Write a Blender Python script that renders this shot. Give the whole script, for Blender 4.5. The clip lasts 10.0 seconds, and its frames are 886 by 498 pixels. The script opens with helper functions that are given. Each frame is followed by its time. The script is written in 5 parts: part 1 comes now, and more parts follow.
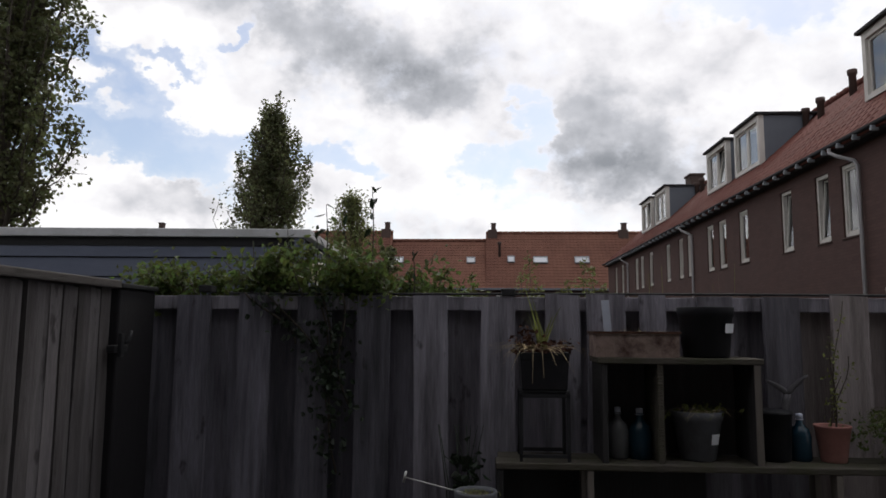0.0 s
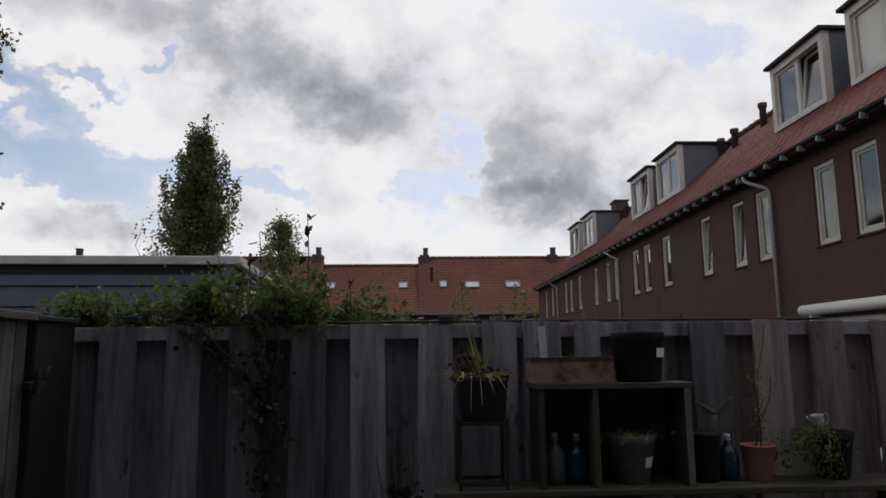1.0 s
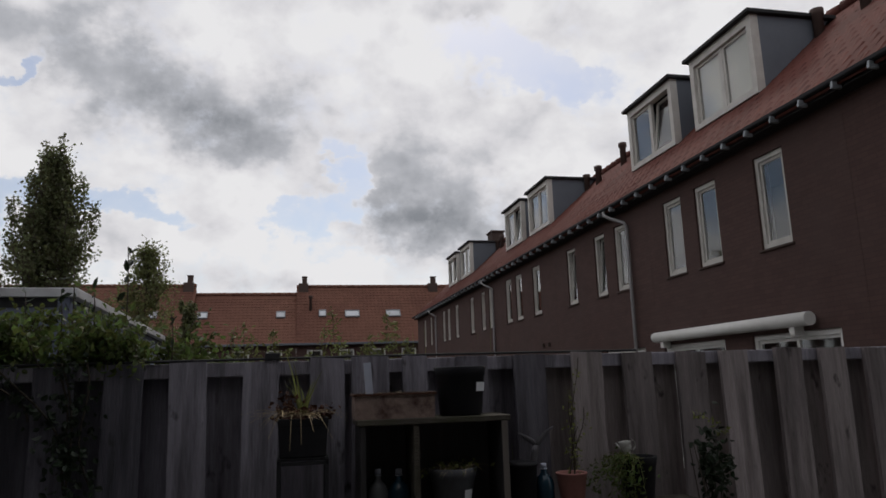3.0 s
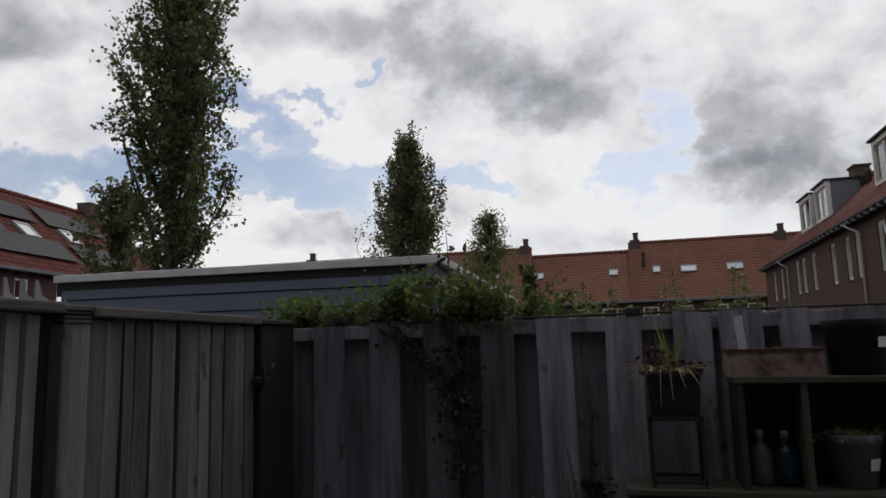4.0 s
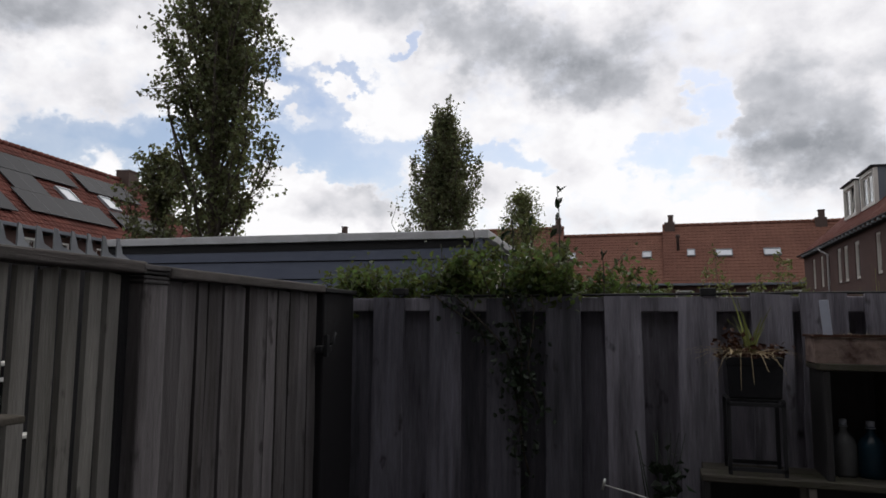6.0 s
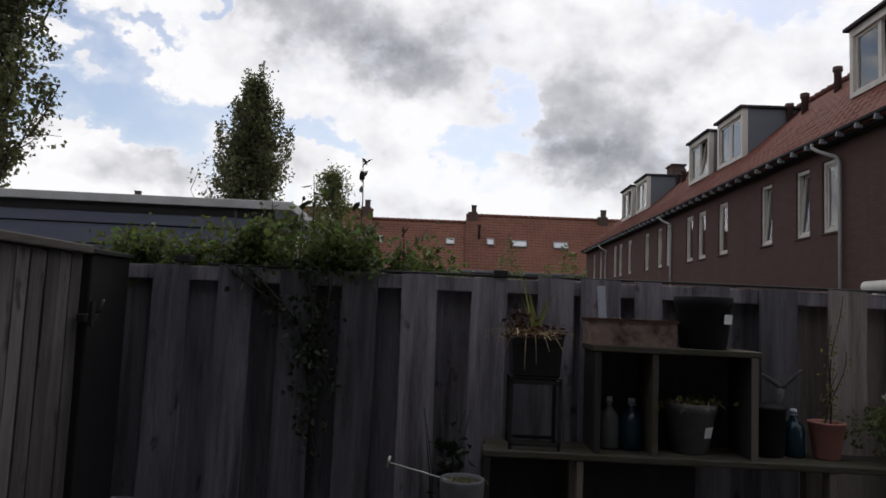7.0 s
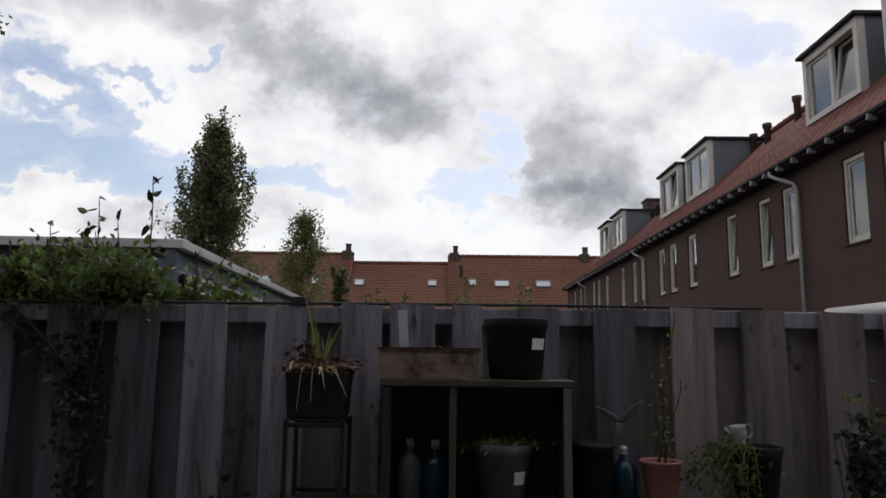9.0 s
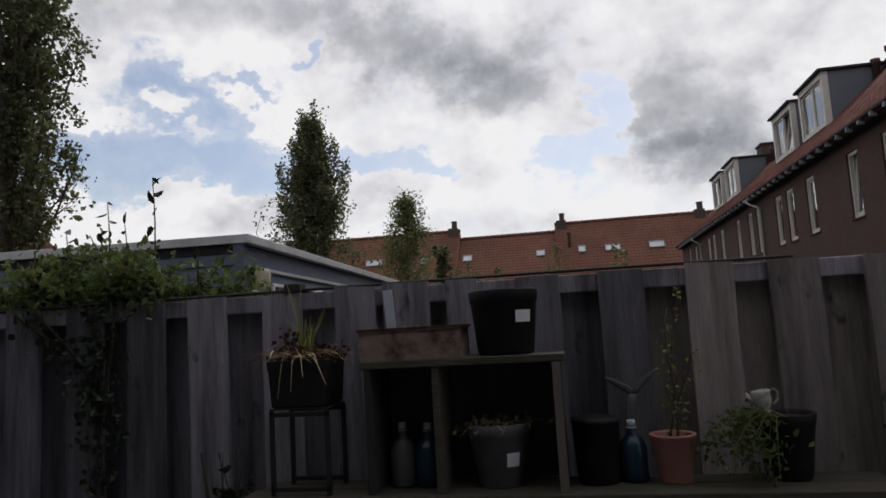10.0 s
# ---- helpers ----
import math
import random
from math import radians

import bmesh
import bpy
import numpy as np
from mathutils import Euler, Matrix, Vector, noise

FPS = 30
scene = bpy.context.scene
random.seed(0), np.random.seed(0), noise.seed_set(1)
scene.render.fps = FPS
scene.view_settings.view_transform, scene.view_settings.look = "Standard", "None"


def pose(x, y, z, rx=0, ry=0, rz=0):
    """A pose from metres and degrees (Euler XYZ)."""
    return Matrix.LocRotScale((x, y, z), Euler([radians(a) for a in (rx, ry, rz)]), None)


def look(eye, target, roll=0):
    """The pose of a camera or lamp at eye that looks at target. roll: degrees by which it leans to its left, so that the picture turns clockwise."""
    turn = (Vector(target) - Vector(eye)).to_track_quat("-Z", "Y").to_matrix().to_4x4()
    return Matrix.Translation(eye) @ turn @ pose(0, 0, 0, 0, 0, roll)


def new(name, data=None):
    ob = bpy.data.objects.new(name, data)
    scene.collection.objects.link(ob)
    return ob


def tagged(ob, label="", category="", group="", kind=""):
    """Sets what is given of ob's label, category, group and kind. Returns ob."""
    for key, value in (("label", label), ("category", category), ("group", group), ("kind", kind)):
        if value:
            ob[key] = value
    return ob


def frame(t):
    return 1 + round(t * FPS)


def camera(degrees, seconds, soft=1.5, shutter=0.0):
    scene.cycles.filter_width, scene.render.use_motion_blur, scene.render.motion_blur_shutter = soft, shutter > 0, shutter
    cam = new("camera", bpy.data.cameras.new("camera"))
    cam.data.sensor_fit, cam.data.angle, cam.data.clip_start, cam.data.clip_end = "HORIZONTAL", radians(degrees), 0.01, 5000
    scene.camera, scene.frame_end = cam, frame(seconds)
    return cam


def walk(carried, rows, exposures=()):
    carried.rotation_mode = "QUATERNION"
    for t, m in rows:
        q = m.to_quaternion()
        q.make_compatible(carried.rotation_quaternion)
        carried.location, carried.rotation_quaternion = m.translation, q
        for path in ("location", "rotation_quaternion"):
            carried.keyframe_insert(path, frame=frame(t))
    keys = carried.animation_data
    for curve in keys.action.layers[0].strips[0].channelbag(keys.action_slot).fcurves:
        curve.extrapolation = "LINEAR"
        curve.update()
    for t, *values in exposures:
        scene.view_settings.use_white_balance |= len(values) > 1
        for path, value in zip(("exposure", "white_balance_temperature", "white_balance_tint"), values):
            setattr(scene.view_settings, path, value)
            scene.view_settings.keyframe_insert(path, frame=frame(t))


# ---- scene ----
cam = camera(65.3, 10.0, soft=1.65)
PATH = [
    (0, (0.003, 0.051, 1.668), (-0.113, 2.035, 1.894), 0.4),
    (0.5, (-0.024, 0.061, 1.681), (0.075, 2.038, 1.969), 1.4),
    (1, (-0.017, 0.056, 1.679), (0.064, 2.032, 1.976), -0.6),
    (1.5, (0.003, 0.031, 1.685), (0.131, 2.003, 1.993), 0.7),
    (2, (0.093, 0.04, 1.694), (0.331, 1.999, 2.014), 0.2),
    (2.2, (0.118, -0.015, 1.699), (0.423, 1.931, 2.045), 0.1),
    (2.475, (0.137, -0.024, 1.701), (0.533, 1.903, 2.062), -0.3),
    (2.75, (0.166, -0.013, 1.701), (0.612, 1.901, 2.072), -1.1),
    (3.025, (0.189, 0.003, 1.701), (0.593, 1.927, 2.071), -2.0),
    (3.3, (0.193, 0.012, 1.700), (0.406, 1.969, 2.055), -2.4),
    (3.5, (0.17, 0.012, 1.695), (0.172, 1.986, 2.017), -2.7),
    (4, (0.092, 0.033, 1.694), (-0.42, 1.946, 1.974), -1.6),
    (4.5, (0.052, 0.032, 1.689), (-0.802, 1.826, 1.921), -1.7),
    (5, (0.046, 0.035, 1.691), (-0.752, 1.854, 1.925), -0.0),
    (5.2, (0.039, 0.023, 1.696), (-0.719, 1.857, 1.944), 0.6),
    (5.475, (0.018, 0.027, 1.695), (-0.694, 1.880, 1.942), 0.8),
    (5.75, (-0.026, 0.043, 1.690), (-0.689, 1.916, 1.922), 0.6),
    (6.025, (-0.069, 0.062, 1.685), (-0.653, 1.963, 1.897), 0.4),
    (6.3, (-0.089, 0.074, 1.681), (-0.534, 2.013, 1.882), 0.6),
    (6.5, (-0.09, 0.088, 1.677), (-0.404, 2.053, 1.871), 1.3),
    (7, (-0.051, 0.156, 1.667), (-0.104, 2.148, 1.839), 2.5),
    (7.5, (0.065, 0.171, 1.665), (0.36, 2.133, 1.915), 3.4),
    (8, (0.284, 0.224, 1.651), (0.401, 2.209, 1.866), 1.8),
    (8.5, (0.454, 0.321, 1.643), (0.421, 2.312, 1.822), -0.2),
    (9, (0.599, 0.481, 1.646), (0.569, 2.459, 1.941), 0.7),
    (9.5, (0.809, 0.549, 1.663), (0.64, 2.516, 1.985), -0.0),
    (10, (0.974, 0.633, 1.651), (0.621, 2.588, 1.878), -3.3),
]
EXPOSURES = [(0, 0.12), (0.5, -0.03), (1, -0.14), (1.5, -0.17), (2, -0.18), (2.8, -0.23), (3.5, -0.28), (4, -0.16), (4.5, 0.0), (5, 0.06), (6.5, 0.06), (7, 0.05),
             (8, -0.02), (8.5, 0.08), (9, 0.03), (9.5, -0.14), (10, -0.13)]
walk(cam, [(t, look(eye, target, roll)) for t, eye, target, roll in PATH], EXPOSURES)

# ---- world and sun ----
world = bpy.data.worlds.new("sky")
scene.world = world
world.use_nodes = True
wn, wl = world.node_tree.nodes, world.node_tree.links
wn.clear()


def wnode(kind, **values):
    n = wn.new(kind)
    for key, value in values.items():
        n.inputs[key].default_value = value
    return n


def wmath(op, a, b=0.0, clamp=False):
    n = wn.new("ShaderNodeMath")
    n.operation, n.use_clamp = op, clamp
    for k, v in ((0, a), (1, b)):
        if isinstance(v, (int, float)):
            n.inputs[k].default_value = v
        else:
            wl.new(v, n.inputs[k])
    return n.outputs[0]


def wsmooth(value, low, high, a=0.0, b=1.0):
    n = wn.new("ShaderNodeMapRange")
    n.interpolation_type = "SMOOTHSTEP"
    for k, v in ((1, low), (2, high), (3, a), (4, b)):
        n.inputs[k].default_value = v
    wl.new(value, n.inputs[0])
    return n.outputs[0]


SUN_ELEVATION, SUN_AZIMUTH = 50.0, 12.0   # azimuth from +y towards +x
sky = wn.new("ShaderNodeTexSky")
sky.sky_type, sky.sun_disc = "NISHITA", False
sky.sun_elevation, sky.sun_rotation = radians(SUN_ELEVATION), radians(SUN_AZIMUTH)
sky.air_density, sky.dust_density = 1.0, 1.5
coord = wn.new("ShaderNodeTexCoord")
way = coord.outputs["Generated"]
split = wn.new("ShaderNodeSeparateXYZ")
wl.new(way, split.inputs[0])


def vmath(op, a, b):
    n = wn.new("ShaderNodeVectorMath")
    n.operation = op
    for k, v in ((0, a), (1, b)):
        if isinstance(v, tuple):
            n.inputs[k].default_value = v
        else:
            wl.new(v, n.inputs[k])
    return n.outputs[0]


def wnoise(scale, detail, rough, lift, vector, colour=False):
    n = wnode("ShaderNodeTexNoise", Scale=scale, Detail=detail, Roughness=rough)
    wl.new(vmath("ADD", vector, (lift, lift * 0.7, lift * 1.3)), n.inputs["Vector"])
    return n.outputs["Color" if colour else 0]


def total(values):
    out = values[0]
    for v in values[1:]:
        out = wmath("ADD", out, v)
    return out


def degrees_of(value):
    return wmath("MULTIPLY", value, 180 / math.pi)


# the sky by bearing (from +y towards +x) and height, in degrees; billows bend it, so that banks and gaps have ragged edges
bearing = wn.new("ShaderNodeCombineXYZ")
wl.new(degrees_of(wmath("ARCTAN2", split.outputs[0], split.outputs[1])), bearing.inputs[0])
wl.new(degrees_of(wmath("ARCSINE", split.outputs[2])), bearing.inputs[1])
SQUASH = (1.0, 1.0, 1.25)
tall_way = vmath("MULTIPLY", way, SQUASH)
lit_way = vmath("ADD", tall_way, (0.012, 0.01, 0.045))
bent = bearing.outputs[0]
for scale_, lift_, reach_ in ((9.0, 3.1, 5.5), (26.0, 6.3, 3.4), (70.0, 1.9, 1.3)):
    bent = vmath("ADD", bent, vmath("MULTIPLY", vmath("SUBTRACT", wnoise(scale_, 4.0, 0.55, lift_, tall_way, True), (0.5, 0.5, 0.5)), (reach_ * 1.3, reach_, 0.0)))


def drift(a, e, ra, re, turn, gain):
    """A soft oval swelling of the cloud field: bearing, height, half widths and turn in degrees."""
    oval = wn.new("ShaderNodeMapping")
    oval.vector_type = "TEXTURE"
    oval.inputs["Location"].default_value, oval.inputs["Rotation"].default_value, oval.inputs["Scale"].default_value = (a, e, 0), (0, 0, radians(turn)), (ra, re, 1)
    wl.new(bent, oval.inputs[0])
    size = wn.new("ShaderNodeVectorMath")
    size.operation = "LENGTH"
    wl.new(oval.outputs[0], size.inputs[0])
    return wsmooth(size.outputs["Value"], 0.3, 1.75, gain, 0.0)


# blue gaps between the banks, small clouds that float in them, and the grey bellies of the banks
GAPS = (
    (-28, 15.1, 8.3, 2.7, -34, -1),
    (-34.7, 13.3, 6.8, 1.8, 2, -0.9),
    (-31.8, 19.7, 3.4, 1.7, -31, -0.8),
    (-16.7, 14.1, 5.2, 0.9, -7, -0.8),
    (-9.1, 13.4, 2.9, 0.8, -12, -0.5),
    (-1.5, 13.2, 4.8, 0.9, 3, -0.7),
    (4.1, 17.3, 1.2, 1.8, 8, -1),
    (2.7, 13.6, 2, 0.8, 44, -0.5),
    (-20.8, 22.7, 1.5, 0.5, 36, -0.72),
    (-25.7, 19.8, 2.5, 0.5, -10, -0.7),
    (19.2, 25.3, 6, 1.9, -23, -0.75),
    (24.2, 23.1, 2.6, 0.9, 0, -0.6),
    (-44.3, 13.7, 4.8, 1.4, 3, -0.8),
    (-48.9, 11.6, 2.4, 0.9, 3, -0.5),
    (4.3, 10.5, 2.7, 0.4, -6, -0.5),
)
PUFFS = (
    (-31.8, 18.2, 2, 1, 3, 0.9),
    (-31.2, 11.5, 1.8, 1.7, 1, 0.9),
    (-36.3, 21.2, 4, 1.2, -4, 0.5),
    (-31.4, 16, 1.7, 0.4, 2, 0.5),
    (3.7, 18.3, 1.2, 0.5, -8, 0.8),
    (-24, 17.7, 1.4, 1.1, 1, 0.7),
    (-26.2, 19.2, 1.2, 0.6, 2, 0.5),
    (-27.3, 9.7, 5.2, 1.8, -1, 0.7),
    (-5.3, 12.8, 2.8, 1.7, -4, 0.7),
    (-14, 11.2, 5.2, 1.4, -3, 0.5),
    (-28.7, 16.2, 1.8, 0.9, 7, 0.6),
    (-31.5, 18.1, 1.6, 1, 0, 0.5),
    (4, 10.3, 2.2, 0.7, -6, 0.5),
    (-36.7, 15.9, 1.6, 0.5, 4, 0.4),
)
GREYS = (
    (-8.5, 22.2, 9.2, 3.4, -8, 0.55),
    (-16.2, 24.2, 7.3, 2.9, -9, 0.34),
    (-5.7, 20.1, 3.4, 1.7, -5, 0.24),
    (-20, 25.3, 5.7, 2.4, 1, 0.12),
    (8.9, 12.7, 4.7, 2.1, -16, 0.52),
    (11.7, 15.7, 6.2, 2.9, -9, 0.34),
    (15.1, 13, 4.7, 2.7, -10, 0.28),
    (8.1, 16.3, 5.8, 4.3, -3, 0.2),
    (15.4, 19.6, 5.2, 2, -12, 0.12),
    (-55.7, 19.9, 7.1, 2.2, 9, 0.72),
    (-48.3, 22.9, 6.63, 2.52, 7, 0.45),
    (-44, 17.9, 6.1, 1.8, 4, 0.3),
    (-23.3, 9.4, 7.2, 1.4, -1, 0.2),
    (-3.7, 8.7, 6.5, 1, -4, 0.14),
    (-35.9, 24.2, 6.37, 2.4, 7, 0.38),
    (-20.5, 9.8, 7.6, 1.5, 5, 0.18),
)
billow = wnoise(6.0, 10.0, 0.55, 3.7, tall_way)
curl = wnoise(22.0, 8.0, 0.6, 8.1, tall_way)
holes = wmath("MAXIMUM", total([drift(*row) for row in GAPS]), -1.05)
puffs = wmath("MINIMUM", total([drift(*row) for row in PUFFS]), 1.0)
field = total([wmath("MULTIPLY", billow, 0.9), wmath("MULTIPLY", wmath("SUBTRACT", curl, 0.5), 0.9), holes, puffs])
field = wmath("ADD", field, 0.31)
veil = wmath("MULTIPLY", wsmooth(field, -0.45, 0.45), 0.26)
cover = wmath("MAXIMUM", wsmooth(field, 0.14, 0.76), veil)
# grey bellies and the sunward side of each billow; thin edges stay bright
relief = wmath("MULTIPLY", wmath("SUBTRACT", wnoise(8.0, 6.0, 0.5, 3.7, lit_way), wnoise(8.0, 6.0, 0.5, 3.7, tall_way)), 1.3)
belly = wmath("MULTIPLY", total([drift(*row) for row in GREYS]), 0.88)
mottle = wmath("MULTIPLY", wmath("SUBTRACT", wnoise(11.0, 7.0, 0.55, 12.0, tall_way), 0.42), 0.62)
away = wsmooth(split.outputs[1], 0.0, 0.6, 0.3, 0.0)
grey = wmath("MULTIPLY", total([belly, relief, mottle, away]), wsmooth(field, 0.35, 0.9, 0.3, 1.0))
shade = wn.new("ShaderNodeValToRGB")
ramp_ = shade.color_ramp.elements
ramp_[0].position, ramp_[0].color = 0.0, (0.955, 0.948, 0.963, 1)
ramp_[1].position, ramp_[1].color = 1.0, (0.28, 0.295, 0.325, 1)
for at, colour in ((0.2, (0.82, 0.81, 0.84, 1)), (0.5, (0.54, 0.55, 0.59, 1))):
    ramp_.new(at).color = colour
wl.new(grey, shade.inputs[0])
clear_sky = wnode("ShaderNodeBackground", Strength=0.112)
haze = wnode("ShaderNodeHueSaturation", Hue=0.504, Saturation=0.92, Value=1.0)
wl.new(sky.outputs[0], haze.inputs["Color"])
wl.new(haze.outputs[0], clear_sky.inputs[0])
clouds = wnode("ShaderNodeBackground", Strength=1.0)
wl.new(shade.outputs[0], clouds.inputs[0])
blend = wn.new("ShaderNodeMixShader")
wl.new(cover, blend.inputs[0])
wl.new(clear_sky.outputs[0], blend.inputs[1])
wl.new(clouds.outputs[0], blend.inputs[2])
wl.new(blend.outputs[0], wn.new("ShaderNodeOutputWorld").inputs[0])

lamp = bpy.data.lights.new("sun", "SUN")
lamp.energy, lamp.angle, lamp.color = 1.0, radians(12), (1.0, 0.96, 0.9)
sun = new("sun", lamp)
a, e = radians(SUN_AZIMUTH), radians(SUN_ELEVATION)
sun.matrix_world = look((40 * math.sin(a) * math.cos(e), 40 * math.cos(a) * math.cos(e), 40 * math.sin(e)), (0, 0, 0))


# ---- materials ----
def material(name, colour, rough=0.7, metal=0.0, vary=0.25, scale=6.0, stretch=(1, 1, 1), bump=0.2, fine=60.0, spread=0.25,
             stain=None, stain_amount=0.5, stain_scale=1.5, specular=0.3, translucent=0.0, hue=0.0, courses=False, streaks=False):
    """A node material: base colour with two scales of noise, a change from piece to piece, stains and fine relief."""
    m = bpy.data.materials.new(name)
    m.use_nodes = True
    n, l = m.node_tree.nodes, m.node_tree.links
    n.clear()
    out, bsdf = n.new("ShaderNodeOutputMaterial"), n.new("ShaderNodeBsdfPrincipled")
    bsdf.inputs["Roughness"].default_value, bsdf.inputs["Metallic"].default_value = rough, metal
    bsdf.inputs["Specular IOR Level"].default_value = specular
    tc, info, island = n.new("ShaderNodeTexCoord"), n.new("ShaderNodeObjectInfo"), n.new("ShaderNodeNewGeometry")
    shift = n.new("ShaderNodeVectorMath")
    shift.operation = "MULTIPLY_ADD"
    l.new(info.outputs["Random"], shift.inputs[0])
    shift.inputs[1].default_value = (37.0, 23.0, 51.0)
    l.new(tc.outputs["Object"], shift.inputs[2])
    mapping = n.new("ShaderNodeMapping")
    mapping.inputs["Scale"].default_value = stretch
    l.new(shift.outputs[0], mapping.inputs[0])

    def noise_at(s, detail, vector):
        t = n.new("ShaderNodeTexNoise")
        t.inputs["Scale"].default_value, t.inputs["Detail"].default_value, t.inputs["Roughness"].default_value = s, detail, 0.62
        l.new(vector, t.inputs["Vector"])
        return t.outputs[0]

    big, small = noise_at(scale, 4, mapping.outputs[0]), noise_at(fine, 6, mapping.outputs[0])

    def calc(op, a, b, c=None):
        t = n.new("ShaderNodeMath")
        t.operation = op
        for k, v in enumerate((a, b, c)):
            if v is None:
                continue
            if isinstance(v, (int, float)):
                t.inputs[k].default_value = v
            else:
                l.new(v, t.inputs[k])
        return t.outputs[0]

    piece = calc("ADD", info.outputs["Random"], island.outputs["Random Per Island"])
    piece = calc("FRACT", piece, 0.0)
    value = calc("MULTIPLY_ADD", big, vary * 2, 1.0 - vary)
    value = calc("MULTIPLY", value, calc("MULTIPLY_ADD", small, vary * 1.4, 1.0 - vary * 0.7))
    value = calc("MULTIPLY", value, calc("MULTIPLY_ADD", piece, spread, 1.0 - spread / 2))
    tone = n.new("ShaderNodeHueSaturation")
    tone.inputs["Color"].default_value = (*colour, 1)
    l.new(value, tone.inputs["Value"])
    if hue:
        l.new(calc("MULTIPLY_ADD", piece, hue, 0.5 - hue / 2), tone.inputs["Hue"])
    col = tone.outputs[0]
    if courses:
        brick, turned, joint = n.new("ShaderNodeTexBrick"), n.new("ShaderNodeMapping"), n.new("ShaderNodeMix")
        turned.vector_type = "TEXTURE"
        turned.inputs["Rotation"].default_value = (radians(90), 0, radians(90))
        l.new(tc.outputs["Object"], turned.inputs[0])
        l.new(turned.outputs[0], brick.inputs["Vector"])
        for key, v in (("Scale", 1.0), ("Mortar Size", 0.006), ("Brick Width", 0.22), ("Row Height", 0.065), ("Mortar Smooth", 0.3)):
            brick.inputs[key].default_value = v
        brick.inputs["Color1"].default_value, brick.inputs["Color2"].default_value, brick.inputs["Mortar"].default_value = (0.92, 0.91, 0.91, 1), (1.08, 1.06, 1.05, 1), (0.8, 0.83, 0.86, 1)
        joint.data_type, joint.blend_type = "RGBA", "MULTIPLY"
        joint.inputs[0].default_value = 1.0
        l.new(col, joint.inputs[6])
        l.new(brick.outputs["Color"], joint.inputs[7])
        col = joint.outputs[2]
    if stain:
        mix, ramp = n.new("ShaderNodeMix"), n.new("ShaderNodeMapRange")
        mix.data_type = "RGBA"
        ramp.inputs[1].default_value, ramp.inputs[2].default_value, ramp.inputs[4].default_value = 0.46, 0.7, stain_amount
        l.new(noise_at(stain_scale, 7, mapping.outputs[0] if streaks else shift.outputs[0]), ramp.inputs[0])
        l.new(ramp.outputs[0], mix.inputs[0])
        l.new(col, mix.inputs[6])
        mix.inputs[7].default_value = (*stain, 1)
        col = mix.outputs[2]
    if streaks:
        knots, spot = n.new("ShaderNodeMix"), n.new("ShaderNodeMapRange")
        knots.data_type = "RGBA"
        spot.inputs[1].default_value, spot.inputs[2].default_value, spot.inputs[4].default_value = 0.63, 0.71, 0.75
        flatter = n.new("ShaderNodeMapping")
        flatter.inputs["Scale"].default_value = (1, 1, 0.45)
        l.new(shift.outputs[0], flatter.inputs[0])
        l.new(noise_at(13.0, 3, flatter.outputs[0]), spot.inputs[0])
        l.new(spot.outputs[0], knots.inputs[0])
        l.new(col, knots.inputs[6])
        knots.inputs[7].default_value = (0.03, 0.026, 0.026, 1)
        col = knots.outputs[2]
    l.new(col, bsdf.inputs["Base Color"])
    if bump:
        b = n.new("ShaderNodeBump")
        b.inputs["Strength"].default_value, b.inputs["Distance"].default_value = bump, 0.01
        l.new(calc("ADD", small, big), b.inputs["Height"])
        l.new(b.outputs[0], bsdf.inputs["Normal"])
    last = bsdf.outputs[0]
    if translucent:
        through_leaf, blend_leaf = n.new("ShaderNodeBsdfTranslucent"), n.new("ShaderNodeMixShader")
        lighter = n.new("ShaderNodeHueSaturation")
        lighter.inputs["Value"].default_value, lighter.inputs["Saturation"].default_value = 1.5, 1.1
        l.new(col, lighter.inputs["Color"])
        l.new(lighter.outputs[0], through_leaf.inputs[0])
        blend_leaf.inputs[0].default_value = translucent
        l.new(last, blend_leaf.inputs[1])
        l.new(through_leaf.outputs[0], blend_leaf.inputs[2])
        last = blend_leaf.outputs[0]
    l.new(last, out.inputs[0])
    return m


def glass_material(name, colour, rough=0.02):
    m = bpy.data.materials.new(name)
    m.use_nodes = True
    b = m.node_tree.nodes["Principled BSDF"]
    b.inputs["Base Color"].default_value = (*colour, 1)
    b.inputs["Roughness"].default_value, b.inputs["Transmission Weight"].default_value, b.inputs["IOR"].default_value = rough, 1.0, 1.5
    return m


GRAIN = (9, 9, 0.7)
FENCE = material("weathered_fence_wood", (0.247, 0.234, 0.272), 0.85, vary=0.55, streaks=True, scale=3.2, stretch=GRAIN, bump=0.5, fine=26, spread=0.75,
                 stain=(0.055, 0.05, 0.057), stain_amount=1.0, stain_scale=1.5)
FENCEWARM = material("brown_fence_wood", (0.285, 0.248, 0.248), 0.85, vary=0.55, streaks=True, scale=3.2, stretch=GRAIN, bump=0.5, fine=26, spread=0.7,
                     stain=(0.055, 0.046, 0.043), stain_amount=0.9, stain_scale=1.1)
GATE = material("weathered_gate_wood", (0.127, 0.117, 0.121), 0.85, vary=0.55, streaks=True, scale=3.2, stretch=GRAIN, bump=0.5, fine=26, spread=0.5,
                stain=(0.04, 0.035, 0.033), stain_amount=0.9, stain_scale=1.3)
# darker fence wood for the boards nearest the gate corner
FENCEDARK = material("dark_fence_wood", (0.15, 0.144, 0.174), 0.8, vary=0.55, streaks=True, scale=3.2, stretch=GRAIN, bump=0.5, fine=26, spread=0.6,
                     stain=(0.03, 0.03, 0.034), stain_amount=1.0, stain_scale=1.4)
